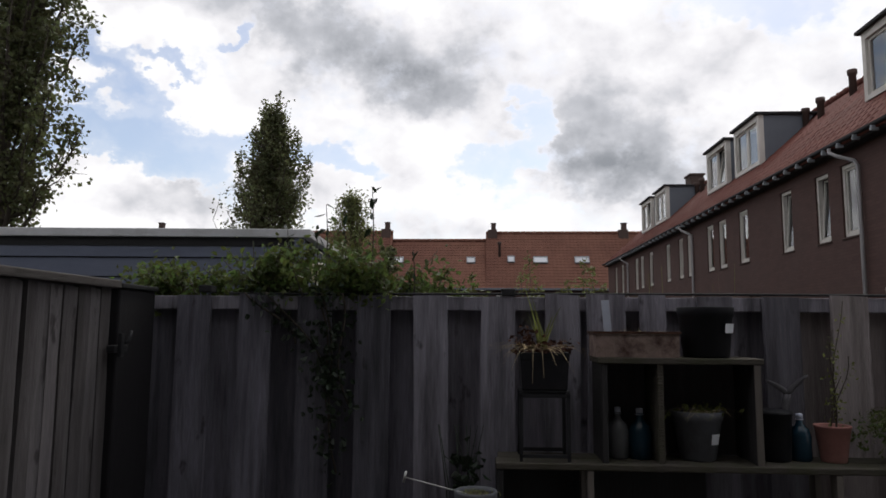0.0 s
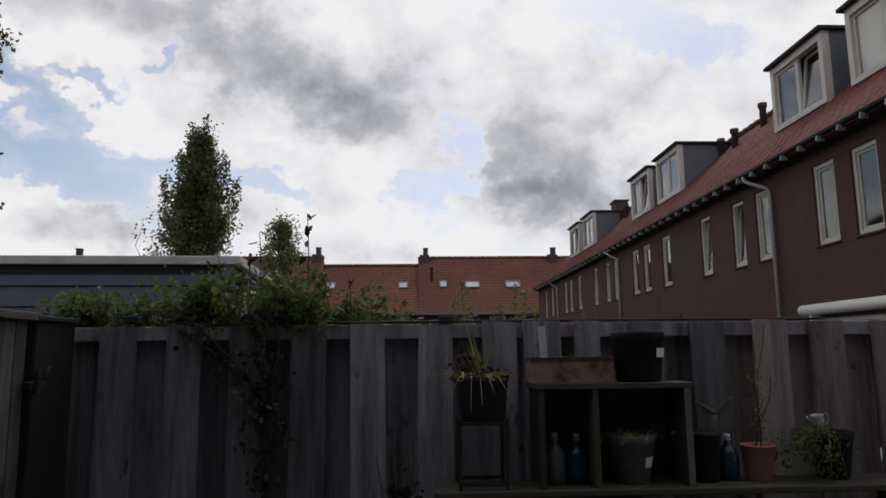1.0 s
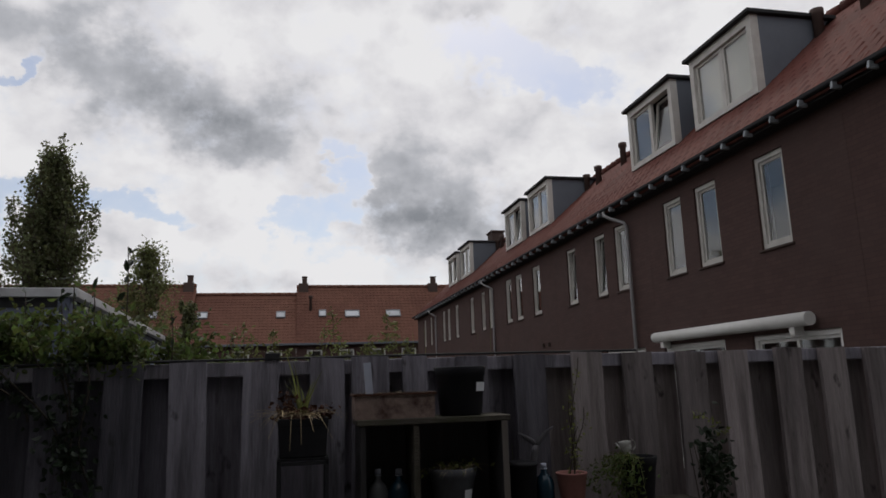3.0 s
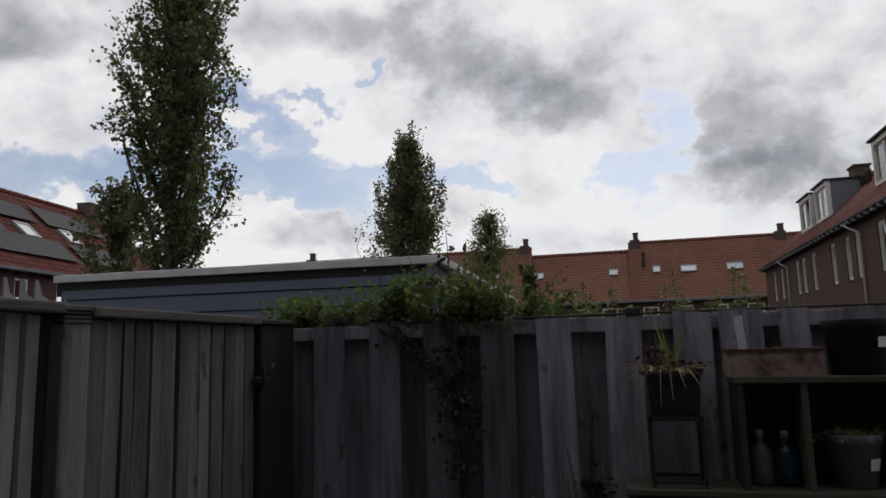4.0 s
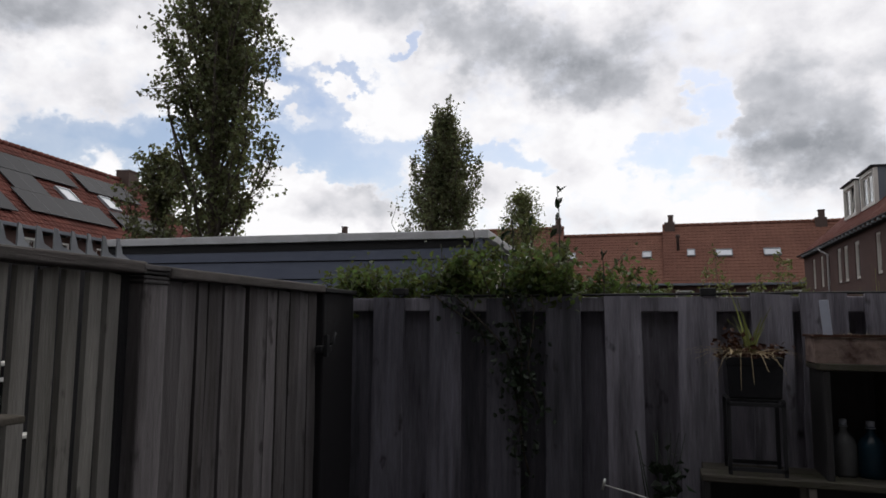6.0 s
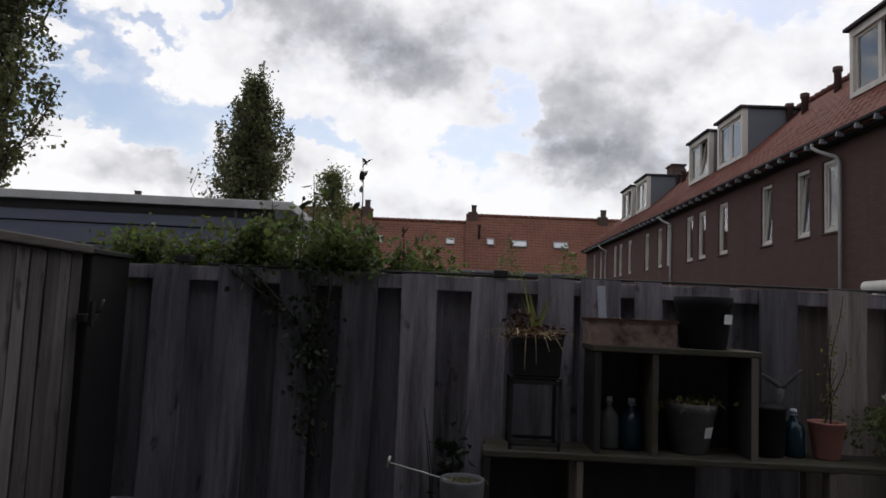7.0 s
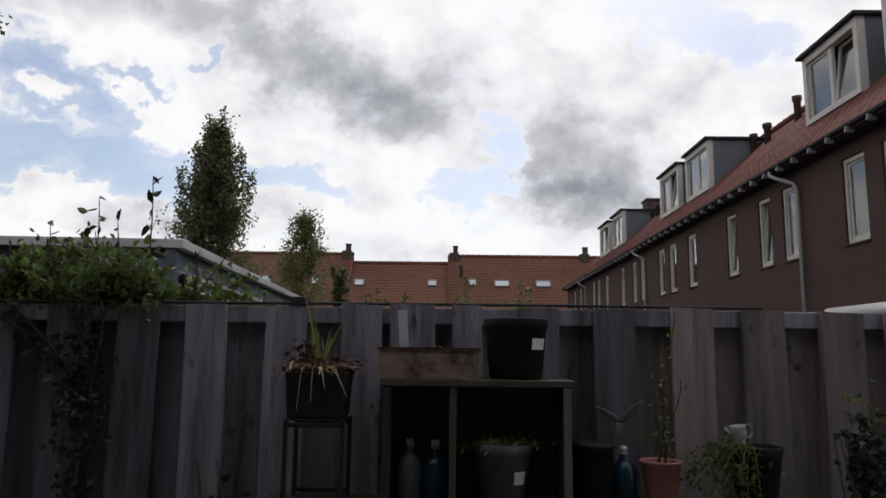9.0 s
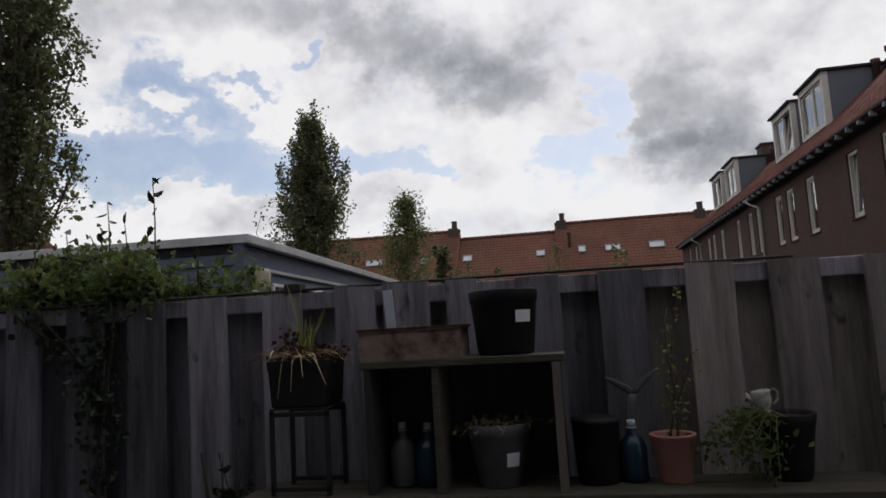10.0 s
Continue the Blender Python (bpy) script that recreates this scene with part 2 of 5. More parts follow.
DARKWOOD = material("dark_wood", (0.032, 0.03, 0.031), 0.8, vary=0.3, scale=4, stretch=GRAIN, bump=0.4, fine=26)
# near-black wood colour that holds the shade of the corner and the gaps
SHADEWOOD = material("shade_black_wood", (0.013, 0.012, 0.014), 0.8, vary=0.35, scale=4, stretch=GRAIN, bump=0.4, fine=26)
MOSSWOOD = material("mossy_old_wood", (0.072, 0.063, 0.052), 0.9, vary=0.35, scale=6, stretch=(1, 6, 6), bump=0.5, fine=30, stain=(0.045, 0.05, 0.02), stain_amount=0.7, stain_scale=7)
PALEEDGE = material("bleached_wood_edge", (0.17, 0.15, 0.135), 0.85, vary=0.3, scale=4, stretch=GRAIN, bump=0.4, fine=30, stain=(0.1, 0.09, 0.07), stain_scale=6)
SLATWOOD = material("pale_slat_wood", (0.195, 0.187, 0.172), 0.85, vary=0.5, streaks=True, scale=3.2, stretch=GRAIN, bump=0.5, fine=26, spread=0.4,
                    stain=(0.07, 0.066, 0.055), stain_amount=0.8, stain_scale=1.3)
SPLITWOOD = material("pale_split_wood", (0.118, 0.113, 0.122), 0.85, vary=0.4, scale=4, stretch=GRAIN, bump=0.4, fine=30)
CAPWOOD = material("weathered_cap_wood", (0.085, 0.075, 0.072), 0.85, vary=0.5, scale=3.2, stretch=(9, 0.7, 9), bump=0.5, fine=26, spread=0.3,
                   stain=(0.05, 0.047, 0.043), stain_amount=0.8, stain_scale=6)
FELT = material("black_roofing_strip", (0.025, 0.025, 0.027), 0.8, bump=0.3)
BRICK = material("dark_brown_brick", (0.084, 0.049, 0.043), 0.88, spread=0.0, courses=True, vary=0.24, scale=1.2, bump=0.25, fine=40, stain=(0.075, 0.05, 0.045), stain_amount=0.5, stain_scale=0.6)
TILE = material("red_clay_tile", (0.11, 0.04, 0.032), 0.85, vary=0.34, scale=0.8, bump=0.2, fine=14, spread=0.45, stain=(0.07, 0.033, 0.028), stain_amount=0.6, stain_scale=0.9, specular=0.1)
TILEFAR = material("orange_clay_tile", (0.178, 0.088, 0.064), 0.85, vary=0.22, scale=0.35, bump=0.1, fine=6, spread=0.14, stain=(0.11, 0.05, 0.04), stain_amount=0.6, stain_scale=0.25, specular=0.1)
FRAME = material("cream_window_paint", (0.56, 0.54, 0.50), 0.5, spread=0.0, vary=0.14, scale=3, bump=0.05, stain=(0.36, 0.33, 0.29), stain_amount=0.4, stain_scale=4)
WHITE = material("white_paint", (0.78, 0.77, 0.74), 0.5, spread=0.0, vary=0.1, scale=3, bump=0.05, stain=(0.45, 0.43, 0.4), stain_amount=0.3, stain_scale=3)
ZINC = material("grey_zinc", (0.30, 0.32, 0.345), 0.5, metal=0.4, vary=0.15, scale=2, bump=0.08, stain=(0.18, 0.19, 0.2), stain_scale=2)
LEAD = material("dormer_cladding", (0.13, 0.145, 0.17), 0.6, vary=0.18, scale=2, bump=0.1, stain=(0.09, 0.1, 0.115), stain_scale=2)
PLASTICPIPE = material("grey_pipe", (0.34, 0.33, 0.335), 0.5, vary=0.12, bump=0.05)
GLASS = glass_material("window_glass", (0.92, 0.95, 0.96))
BLIND = material("beige_blind", (0.62, 0.58, 0.5), 0.8, vary=0.08, scale=4, bump=0.05)
ROOM = material("dim_room_plaster", (0.3, 0.28, 0.26), 0.9, vary=0.15, bump=0)
CLAD = material("blue_grey_cladding", (0.134, 0.152, 0.208), 0.65, vary=0.14, scale=3, stretch=(0.4, 4, 4), bump=0.12, fine=25, spread=0.15, stain=(0.085, 0.1, 0.15), stain_amount=0.5, stain_scale=2)
TRIM = material("pale_roof_trim", (0.54, 0.545, 0.56), 0.45, metal=0.0, vary=0.14, scale=3, bump=0.08, stain=(0.33, 0.33, 0.32), stain_amount=0.5, stain_scale=5)
PANEL = material("solar_cells", (0.02, 0.02, 0.024), 0.5, vary=0.2, scale=2, bump=0.0, specular=0.09)
SOOT = material("sooty_chimney_brick", (0.075, 0.052, 0.045), 0.9, vary=0.25, scale=3, bump=0.3, fine=30)
LEAF = material("tree_leaf", (0.103, 0.11, 0.053), 0.5, vary=0.2, scale=1.0, bump=0.0, fine=10, spread=1.0, hue=0.07, translucent=0.5, specular=0.4)
BUSHLEAF = material("climber_leaf", (0.082, 0.105, 0.036), 0.5, vary=0.2, scale=2.0, bump=0.0, fine=10, spread=0.9, hue=0.07, translucent=0.5, specular=0.4)
IVY = material("dark_ivy_leaf", (0.022, 0.034, 0.018), 0.45, vary=0.2, scale=4.0, bump=0.0, fine=20, spread=0.8, hue=0.04, translucent=0.2, specular=0.4)
LEAFPALE = material("pale_tree_leaf", (0.13, 0.14, 0.055), 0.5, vary=0.2, scale=1.0, bump=0.0, fine=10, spread=0.9, hue=0.06, translucent=0.4, specular=0.4)
BACKBOARD = material("grey_back_board", (0.07, 0.062, 0.066), 0.85, vary=0.35, scale=5, stretch=GRAIN, bump=0.3, fine=26)
BARK = material("tree_bark", (0.075, 0.062, 0.05), 0.9, vary=0.3, scale=6, stretch=(4, 4, 1), bump=0.6, fine=30)
STRAW = material("dry_straw", (0.52, 0.42, 0.26), 0.8, vary=0.25, scale=8, bump=0.0, spread=0.6)
GRASS = material("pale_green_blade", (0.17, 0.185, 0.065), 0.6, vary=0.25, scale=8, bump=0.0, spread=0.8, translucent=0.35)
BLACKPLASTIC = material("black_plastic", (0.009, 0.009, 0.012), 0.6, vary=0.2, scale=8, bump=0.1, stain=(0.022, 0.021, 0.022), stain_amount=0.5, stain_scale=12)
GREYPLASTIC = material("dark_grey_plastic", (0.115, 0.12, 0.135), 0.55, vary=0.2, scale=8, bump=0.1, stain=(0.05, 0.046, 0.04), stain_scale=12)
TERRA = material("terracotta", (0.36, 0.168, 0.148), 0.75, vary=0.18, scale=9, bump=0.15, fine=60, stain=(0.24, 0.13, 0.1), stain_amount=0.5, stain_scale=10)
SOIL = material("dark_soil", (0.04, 0.03, 0.022), 0.95, vary=0.4, scale=30, bump=0.8, fine=80)
RUST = material("rust", (0.075, 0.032, 0.02), 0.85, vary=0.45, scale=18, bump=0.5, stain=(0.03, 0.016, 0.012), stain_amount=0.9, stain_scale=20)
RUSTTRAY = material("rusty_tray_paint", (0.24, 0.175, 0.15), 0.75, vary=0.45, scale=14, bump=0.4, stain=(0.04, 0.014, 0.01), stain_amount=1.0, stain_scale=13)
LABELPAPER = material("white_label_paper", (0.7, 0.72, 0.76), 0.7, vary=0.12, scale=20, bump=0.0)
STICKMAT = material("pale_blue_plastic", (0.44, 0.47, 0.56), 0.5, vary=0.15, scale=12, bump=0.05)
BLUEBOTTLE = material("blue_bottle_plastic", (0.015, 0.055, 0.088), 0.2, vary=0.15, bump=0.0, specular=0.6, translucent=0.35)
CLEARBOTTLE = material("cloudy_bottle_plastic", (0.22, 0.225, 0.235), 0.25, vary=0.2, bump=0.0, specular=0.6, translucent=0.4)
CHINA = material("white_glazed_china", (0.5, 0.49, 0.47), 0.25, vary=0.12, scale=10, bump=0.0, stain=(0.16, 0.15, 0.13), stain_amount=0.9, stain_scale=45, specular=0.5)
STEEL = material("dark_painted_steel", (0.03, 0.03, 0.033), 0.5, metal=0.3, vary=0.2, bump=0.1)
BRIGHTSTEEL = material("bright_wire", (0.55, 0.55, 0.53), 0.4, metal=0.7, vary=0.15, bump=0.0)
LAMPGLASS = material("milky_lamp_bowl", (0.55, 0.52, 0.42), 0.4, vary=0.1, bump=0.0, translucent=0.5)
EARTH = material("garden_earth", (0.042, 0.038, 0.033), 0.95, vary=0.35, scale=1.5, bump=0.6, fine=20, stain=(0.03, 0.042, 0.018), stain_amount=0.6, stain_scale=0.5)
PAVING = material("grey_paving", (0.075, 0.073, 0.072), 0.9, vary=0.2, scale=2, bump=0.3, fine=40, stain=(0.13, 0.13, 0.11), stain_scale=1.5)


# ---- mesh helpers ----
def bx(bm, x0, x1, y0, y1, z0, z1, turn=None):
    """Adds a box between two corners."""
    m = Matrix.Translation(((x0 + x1) / 2, (y0 + y1) / 2, (z0 + z1) / 2)) @ Matrix.Diagonal((x1 - x0, y1 - y0, z1 - z0, 1))
    return bmesh.ops.create_cube(bm, size=1.0, matrix=(turn @ m) if turn else m)["verts"]


def bevel(bm, width, segments=2):
    bmesh.ops.bevel(bm, geom=bm.edges[:], offset=width, segments=segments, affect="EDGES", profile=0.5)
    return bm


def box(x0, x1, y0, y1, z0, z1, round_by=0.0):
    bm = bmesh.new()
    bx(bm, x0, x1, y0, y1, z0, z1)
    return bevel(bm, round_by) if round_by else bm


def lathe(rings, sides=28, centre=(0, 0)):
    """A turned body from (radius, z) rings; ends with radius 0 close it."""
    bm = bmesh.new()
    rows = []
    for r, z in rings:
        if r < 1e-5:
            rows.append([bm.verts.new((centre[0], centre[1], z))])
        else:
            rows.append([bm.verts.new((centre[0] + r * math.cos(2 * math.pi * k / sides), centre[1] + r * math.sin(2 * math.pi * k / sides), z)) for k in range(sides)])
    for a, b in zip(rows, rows[1:]):
        for k in range(sides):
            j = (k + 1) % sides
            if len(a) > 1 and len(b) > 1:
                bm.faces.new((a[k], a[j], b[j], b[k]))
            elif len(b) > 1:
                bm.faces.new((a[0], b[j], b[k]))
            elif len(a) > 1:
                bm.faces.new((a[k], a[j], b[0]))
    for f in bm.faces:
        f.smooth = True
    bmesh.ops.recalc_face_normals(bm, faces=bm.faces[:])
    return bm


def tube(bm, points, radii, sides=8):
    """Adds a tapered tube along points."""
    points = [Vector([float(c) for c in p]) for p in points]
    rings = []
    for k, p in enumerate(points):
        d = (points[min(k + 1, len(points) - 1)] - points[max(k - 1, 0)]).normalized()
        side = d.orthogonal().normalized()
        up = d.cross(side)
        r = float(radii[k] if isinstance(radii, (list, tuple)) else radii)
        rings.append([bm.verts.new(p + r * (math.cos(2 * math.pi * q / sides) * side + math.sin(2 * math.pi * q / sides) * up)) for q in range(sides)])
    for a, b in zip(rings, rings[1:]):
        best = min(range(sides), key=lambda s: (a[0].co - b[s].co).length)
        for q in range(sides):
            f = bm.faces.new((a[q], a[(q + 1) % sides], b[(q + 1 + best) % sides], b[(q + best) % sides]))
            f.smooth = True
    bm.faces.new(rings[0][::-1])
    bm.faces.new(rings[-1])
    return bm


def mesh_of(name, bm, mat):
    me = bpy.data.meshes.new(name)
    bm.to_mesh(me)
    bm.free()
    me.materials.append(mat)
    return me


def part(name, bm, mat, parent, label="", m=None):
    ob = new(name, mesh_of(name, bm, mat))
    ob.parent = parent
    if m is not None:
        ob.matrix_basis = m
    return tagged(ob, label=label)


def piece(name, me, parent, m):
    """A further object on a shared mesh."""
    ob = new(name, me)
    ob.parent = parent
    ob.matrix_basis = m
    return ob


def thing(name, label, category, x=0, y=0, z=0, rz=0, group="", kind=""):
    ob = new(name)
    ob.empty_display_size = 0.1
    ob.matrix_basis = pose(x, y, z, 0, 0, rz)
    return tagged(ob, label, category, group, kind)


def solid(name, bm, mat, label, category, kind="", m=None):
    ob = new(name, mesh_of(name, bm, mat))
    if m is not None:
        ob.matrix_basis = m
    return tagged(ob, label, category, kind=kind)


def pierced(bm, y0, y1, z0, z1, x0, x1, holes):
    """A wall across x0..x1, along y, with openings (ya, yb, za, zb) through it."""
    ys = sorted({y0, y1, *(v for h in holes for v in h[:2])})
    zs = sorted({z0, z1, *(v for h in holes for v in h[2:])})
    for ya, yb in zip(ys, ys[1:]):
        run = None
        for za, zb in zip(zs, zs[1:]):
            cy, cz = (ya + yb) / 2, (za + zb) / 2
            if any(h[0] < cy < h[1] and h[2] < cz < h[3] for h in holes):
                if run:
                    bx(bm, x0, x1, ya, yb, *run)
                run = None
            else:
                run = (run[0] if run else za, zb)
        if run:
            bx(bm, x0, x1, ya, yb, *run)
    bmesh.ops.remove_doubles(bm, verts=bm.verts[:], dist=1e-5)
    return bm


def leaves(name, spots, size, mat, rng, parent=None, droop=0.3, long=1.5, full=False):
    """One mesh of many folded leaves at the spots (x, y, z); full: with a rounder outline."""
    n = len(spots)
    p = np.array(spots)
    ax = rng.normal(size=(n, 3))
    ax[:, 2] -= droop
    ax /= np.linalg.norm(ax, axis=1)[:, None]
    side = np.cross(ax, rng.normal(size=(n, 3)))
    side /= np.linalg.norm(side, axis=1)[:, None]
    nor = np.cross(ax, side)
    s = size * rng.uniform(0.65, 1.35, n)[:, None]
    half = s / long / 2
    v = np.stack([p, p + ax * s * 0.45 + side * half + nor * half * 0.5, p + ax * s, p + ax * s * 0.45 - side * half + nor * half * 0.5], 1).reshape(-1, 3)
    k = np.arange(n)[:, None] * 4
    faces = np.concatenate([k + [0, 1, 2], k + [0, 2, 3]], 1).reshape(-1, 3)
    if full:
        lift = nor * half * 0.45
        v = np.stack([p, p + ax * s * 0.3 + side * half * 0.95 + lift, p + ax * s * 0.68 + side * half * 0.75 + lift, p + ax * s,
                      p + ax * s * 0.68 - side * half * 0.75 + lift, p + ax * s * 0.3 - side * half * 0.95 + lift], 1).reshape(-1, 3)
        k = np.arange(n)[:, None] * 6
        faces = np.concatenate([k + [0, 1, 2], k + [0, 2, 3], k + [0, 3, 4], k + [0, 4, 5]], 1).reshape(-1, 3)
    me = bpy.data.meshes.new(name)
    me.from_pydata(v.tolist(), [], faces.tolist())
    me.materials.append(mat)
    ob = new(name, me)
    ob.parent = parent
    return ob


def blades(name, bases, mat, rng, parent, height, spread_by, width=0.004, droop=0.4, label=""):
    """Bent grass blades or straws as thin tapered strips, one mesh."""
    verts, faces = [], []
    for b in bases:
        a, h, s = rng.uniform(0, 6.28), height * rng.uniform(0.5, 1.1), spread_by * rng.uniform(0.2, 1.0)
        out, across = np.array([math.cos(a), math.sin(a), 0]), np.array([-math.sin(a), math.cos(a), 0])
        k0 = len(verts)
        for q in range(6):
            f = q / 5
            c = np.array(b) + out * s * f ** 1.4 + np.array([0, 0, h * (f - droop * f * f)])
            w = width * (1 - f * 0.85) / 2
            verts += [(c - across * w).tolist(), (c + across * w).tolist()]
        faces += [(k0 + 2 * q, k0 + 2 * q + 1, k0 + 2 * q + 3, k0 + 2 * q + 2) for q in range(5)]
    me = bpy.data.meshes.new(name)
    me.from_pydata(verts, [], faces)
    me.materials.append(mat)
    ob = new(name, me)
    ob.parent = parent
    return tagged(ob, label=label)


def strands(name, rows, mat, parent, width=0.004, label=""):
    """Curved strips; each row: base (x, y, z), heading in degrees, reach, rise at the arch, drop at the tip."""
    verts, faces = [], []
    for base, heading, reach, rise, drop in rows:
        a = radians(heading)
        out, across_ = np.array([math.cos(a), math.sin(a), 0]), np.array([-math.sin(a), math.cos(a), 0])
        if abs(reach) < 0.5 * rise:
            across_ = np.array([1.0, 0, 0])
        k0 = len(verts)
        for q in range(9):
            f = q / 8
            c = np.array(base) + out * reach * (f if drop else f ** 1.7) + np.array([0, 0, rise * (math.sin(math.pi * min(f * 1.1, 1.0)) if drop else f) - drop * f * f])
            w = width * (1 - 0.8 * f) / 2
            fold = np.array([0, 0, w * 0.7])
            verts += [(c - across_ * w).tolist(), (c - fold).tolist(), (c + across_ * w).tolist()]
        for q in range(8):
            a0 = k0 + 3 * q
            faces += [(a0, a0 + 1, a0 + 4, a0 + 3), (a0 + 1, a0 + 2, a0 + 5, a0 + 4)]
    me = bpy.data.meshes.new(name)
    me.from_pydata(verts, [], faces)
    me.materials.append(mat)
    ob = new(name, me)
    ob.parent = parent
    return tagged(ob, label=label)


# ---- ground ----
bm = bmesh.new()
bmesh.ops.create_grid(bm, x_segments=2, y_segments=2, size=1500)
solid("ground", bm, EARTH, "bare trodden garden earth with patches of moss", "ground", "structure")
solid("pavement", box(-1.2, 3.9, -3.0, 1.9, 0.0, 0.04), PAVING, "grey concrete garden paving", "pavement", "structure")

# ---- the rear board fence ----
FY = 2.72
rng = np.random.default_rng(4)


def board(width, thick, height, seed, z0=0.02, wavy=0.0016):
    """An upright plank with slightly wandering edges, a worn top and a shallow cup; its front face is at y = 0."""
    r = np.random.default_rng(seed)
    bm = bmesh.new()
    rows, cols = 9, 2
    wander = np.cumsum(r.normal(0, wavy, rows))
    front, back = [], []
    for k in range(rows):
        z = z0 + (height - z0) * k / (rows - 1)
        for side in (-1, 1):
            x = side * width / 2 + wander[k] + r.normal(0, 0.0007)
            dz = r.normal(0, 0.004) if k == rows - 1 else 0
            front.append(bm.verts.new((x, r.normal(0, 0.0006), z + dz)))
            back.append(bm.verts.new((x, thick, z + dz)))
    for k in range(rows - 1):
        a, b, c, d = 2 * k, 2 * k + 1, 2 * k + 3, 2 * k + 2
        bm.faces.new((front[a], front[b], front[c], front[d]))
        bm.faces.new((back[b], back[a], back[d], back[c]))
        bm.faces.new((front[b], back[b], back[c], front[c]))
        bm.faces.new((back[a], front[a], front[d], back[d]))
    bm.faces.new((front[-2], front[-1], back[-1], back[-2]))
    bm.faces.new((front[1], front[0], back[0], back[1]))
    return bm


SPLIT = (1.127, 1.433)
fence = thing("wooden_fence", "weathered grey board-on-board garden fence of upright planks", "fence")
fronts = [mesh_of("board", board(0.131, 0.02, 1.797, s), FENCE) for s in range(6)]
backs = [mesh_of("board", board(0.185, 0.016, 1.772, 20 + s), FENCE) for s in range(6)]
darker = ([mesh_of("board", board(0.131, 0.02, 1.797, 30 + s), FENCEDARK) for s in range(5)], [mesh_of("board", board(0.185, 0.016, 1.772, 35 + s), FENCEDARK) for s in range(5)])
warm = ([mesh_of("board", board(0.131, 0.02, 1.792, 60 + s), FENCEWARM) for s in range(4)], [mesh_of("board", board(0.185, 0.016, 1.772, 64 + s), FENCEWARM) for s in range(4)])
narrow = [mesh_of("board", board(w, 0.02, 1.797, 40), FENCE) for w in (0.146, 0.098)]
gaps = [-1.318 + 0.2395 * k for k in range(8)] + [0.525] + [0.7055 + 0.2385 * k for k in range(14)]
for k, x in enumerate(gaps):
    place = lambda cx, dy: pose(cx, FY + dy + rng.normal(0, 0.002), rng.normal(-0.004, 0.002), 0, rng.normal(0, 0.22), 0)
    if x > -1.33:
        piece("board", darker[1][k] if k < 5 else backs[k % 6] if x < 1.1 else warm[1][k % 4], fence, place(x + 0.055, 0.06))
    if 7 <= k <= 8:
        piece("board", narrow[k - 7], fence, place((0.4775, 0.655)[k - 7], 0))
    else:
        piece("board", darker[0][k] if k < 4 else fronts[k % 6] if x < 1.1 else warm[0][k % 4], fence, place(x + 0.1765, 0))
part("top_rail", box(-1.31, 4.0, FY + 0.0215, FY + 0.058, 1.734, 1.788, 0.004), FENCE, fence, "horizontal rail between the front and back boards")
part("lower_rail", box(-1.31, 4.0, FY + 0.0215, FY + 0.058, 0.42, 0.5, 0.004), FENCE, fence)
part("middle_rail", box(-1.31, 4.0, FY + 0.0215, FY + 0.058, 0.84, 0.92, 0.004), FENCE, fence)
bm = bmesh.new()
tube(bm, [(x, FY + 0.02 + 0.004 * math.sin(x * 3), 1.798 + 0.002 * math.sin(2.1 * x)) for x in np.linspace(-1.0, 1.6, 24)], 0.005, 6)
part("cable", bm, FELT, fence, "thin black cable along the top edge")

for x, z in ((0.10, 1.803), (-1.09, 1.812)):
    part("clip", box(x - 0.027, x + 0.027, FY - 0.006, FY + 0.05, z - 0.012, z + 0.016, 0.004), FELT, fence, "small black clip on the top edge")
bm = bmesh.new()
for side, top in ((-1, 0.05), (1, 0.07)):
    tube(bm, [(SPLIT[0] + side * 0.058 * q ** 1.3, 0, SPLIT[1] + top * q) for q in np.linspace(0, 1, 7)], [0.009, 0.01, 0.01, 0.009, 0.008, 0.006, 0.003], 6)
tube(bm, [(SPLIT[0] - 0.02 * q, 0, SPLIT[1] - 0.12 * q) for q in np.linspace(0, 1, 6)], [0.01, 0.012, 0.011, 0.009, 0.006, 0.003], 6)
bmesh.ops.scale(bm, vec=(1.3, 0.12, 1), space=Matrix.Translation((-SPLIT[0], 0, 0)), verts=bm.verts[:])
bmesh.ops.translate(bm, vec=(0, FY - 0.0005, 0), verts=bm.verts[:])
part("split_mark", bm, SPLITWOOD, fence, "pale forked split in a board")

# ---- side fence, gate and its posts, all at the garden's west edge ----
GX = -1.30
gate = thing("garden_gate", "closed weathered wooden gate of narrow upright boards", "gate", GX, 0, 0)
edges = (1.559, 1.633, 1.70, 1.748, 1.818, 1.88, 1.942, 2.005, 2.066, 2.13, 2.205, 2.278, 2.349, 2.418)
for k, (ya, yb) in enumerate(zip(edges, edges[1:])):
    piece("board", mesh_of("board", board(yb - ya - 0.0075, 0.018, 1.796, 50 + k), GATE), gate, pose(0.004 - 0.003 * (k % 2), (ya + yb) / 2, 0, 0, 0, 90))
part("cap", box(-0.035, 0.03, 1.556, 2.425, 1.797, 1.826, 0.005), CAPWOOD, gate, "flat weathered cap rail")
part("rail", box(-0.065, -0.034, 1.57, 2.42, 1.52, 1.6, 0.004), GATE, gate)
part("backing", box(-0.033, -0.024, 1.562, 2.42, 0.05, 1.796), DARKWOOD, gate, "dark board behind the joints")
part("rail", box(-0.065, -0.034, 1.57, 2.42, 0.32, 0.4, 0.004), GATE, gate)
bm = box(0.02, 0.05, 2.36, 2.45, 1.575, 1.6, 0.004)
bx(bm, 0.05, 0.062, 2.38, 2.4, 1.56, 1.64)
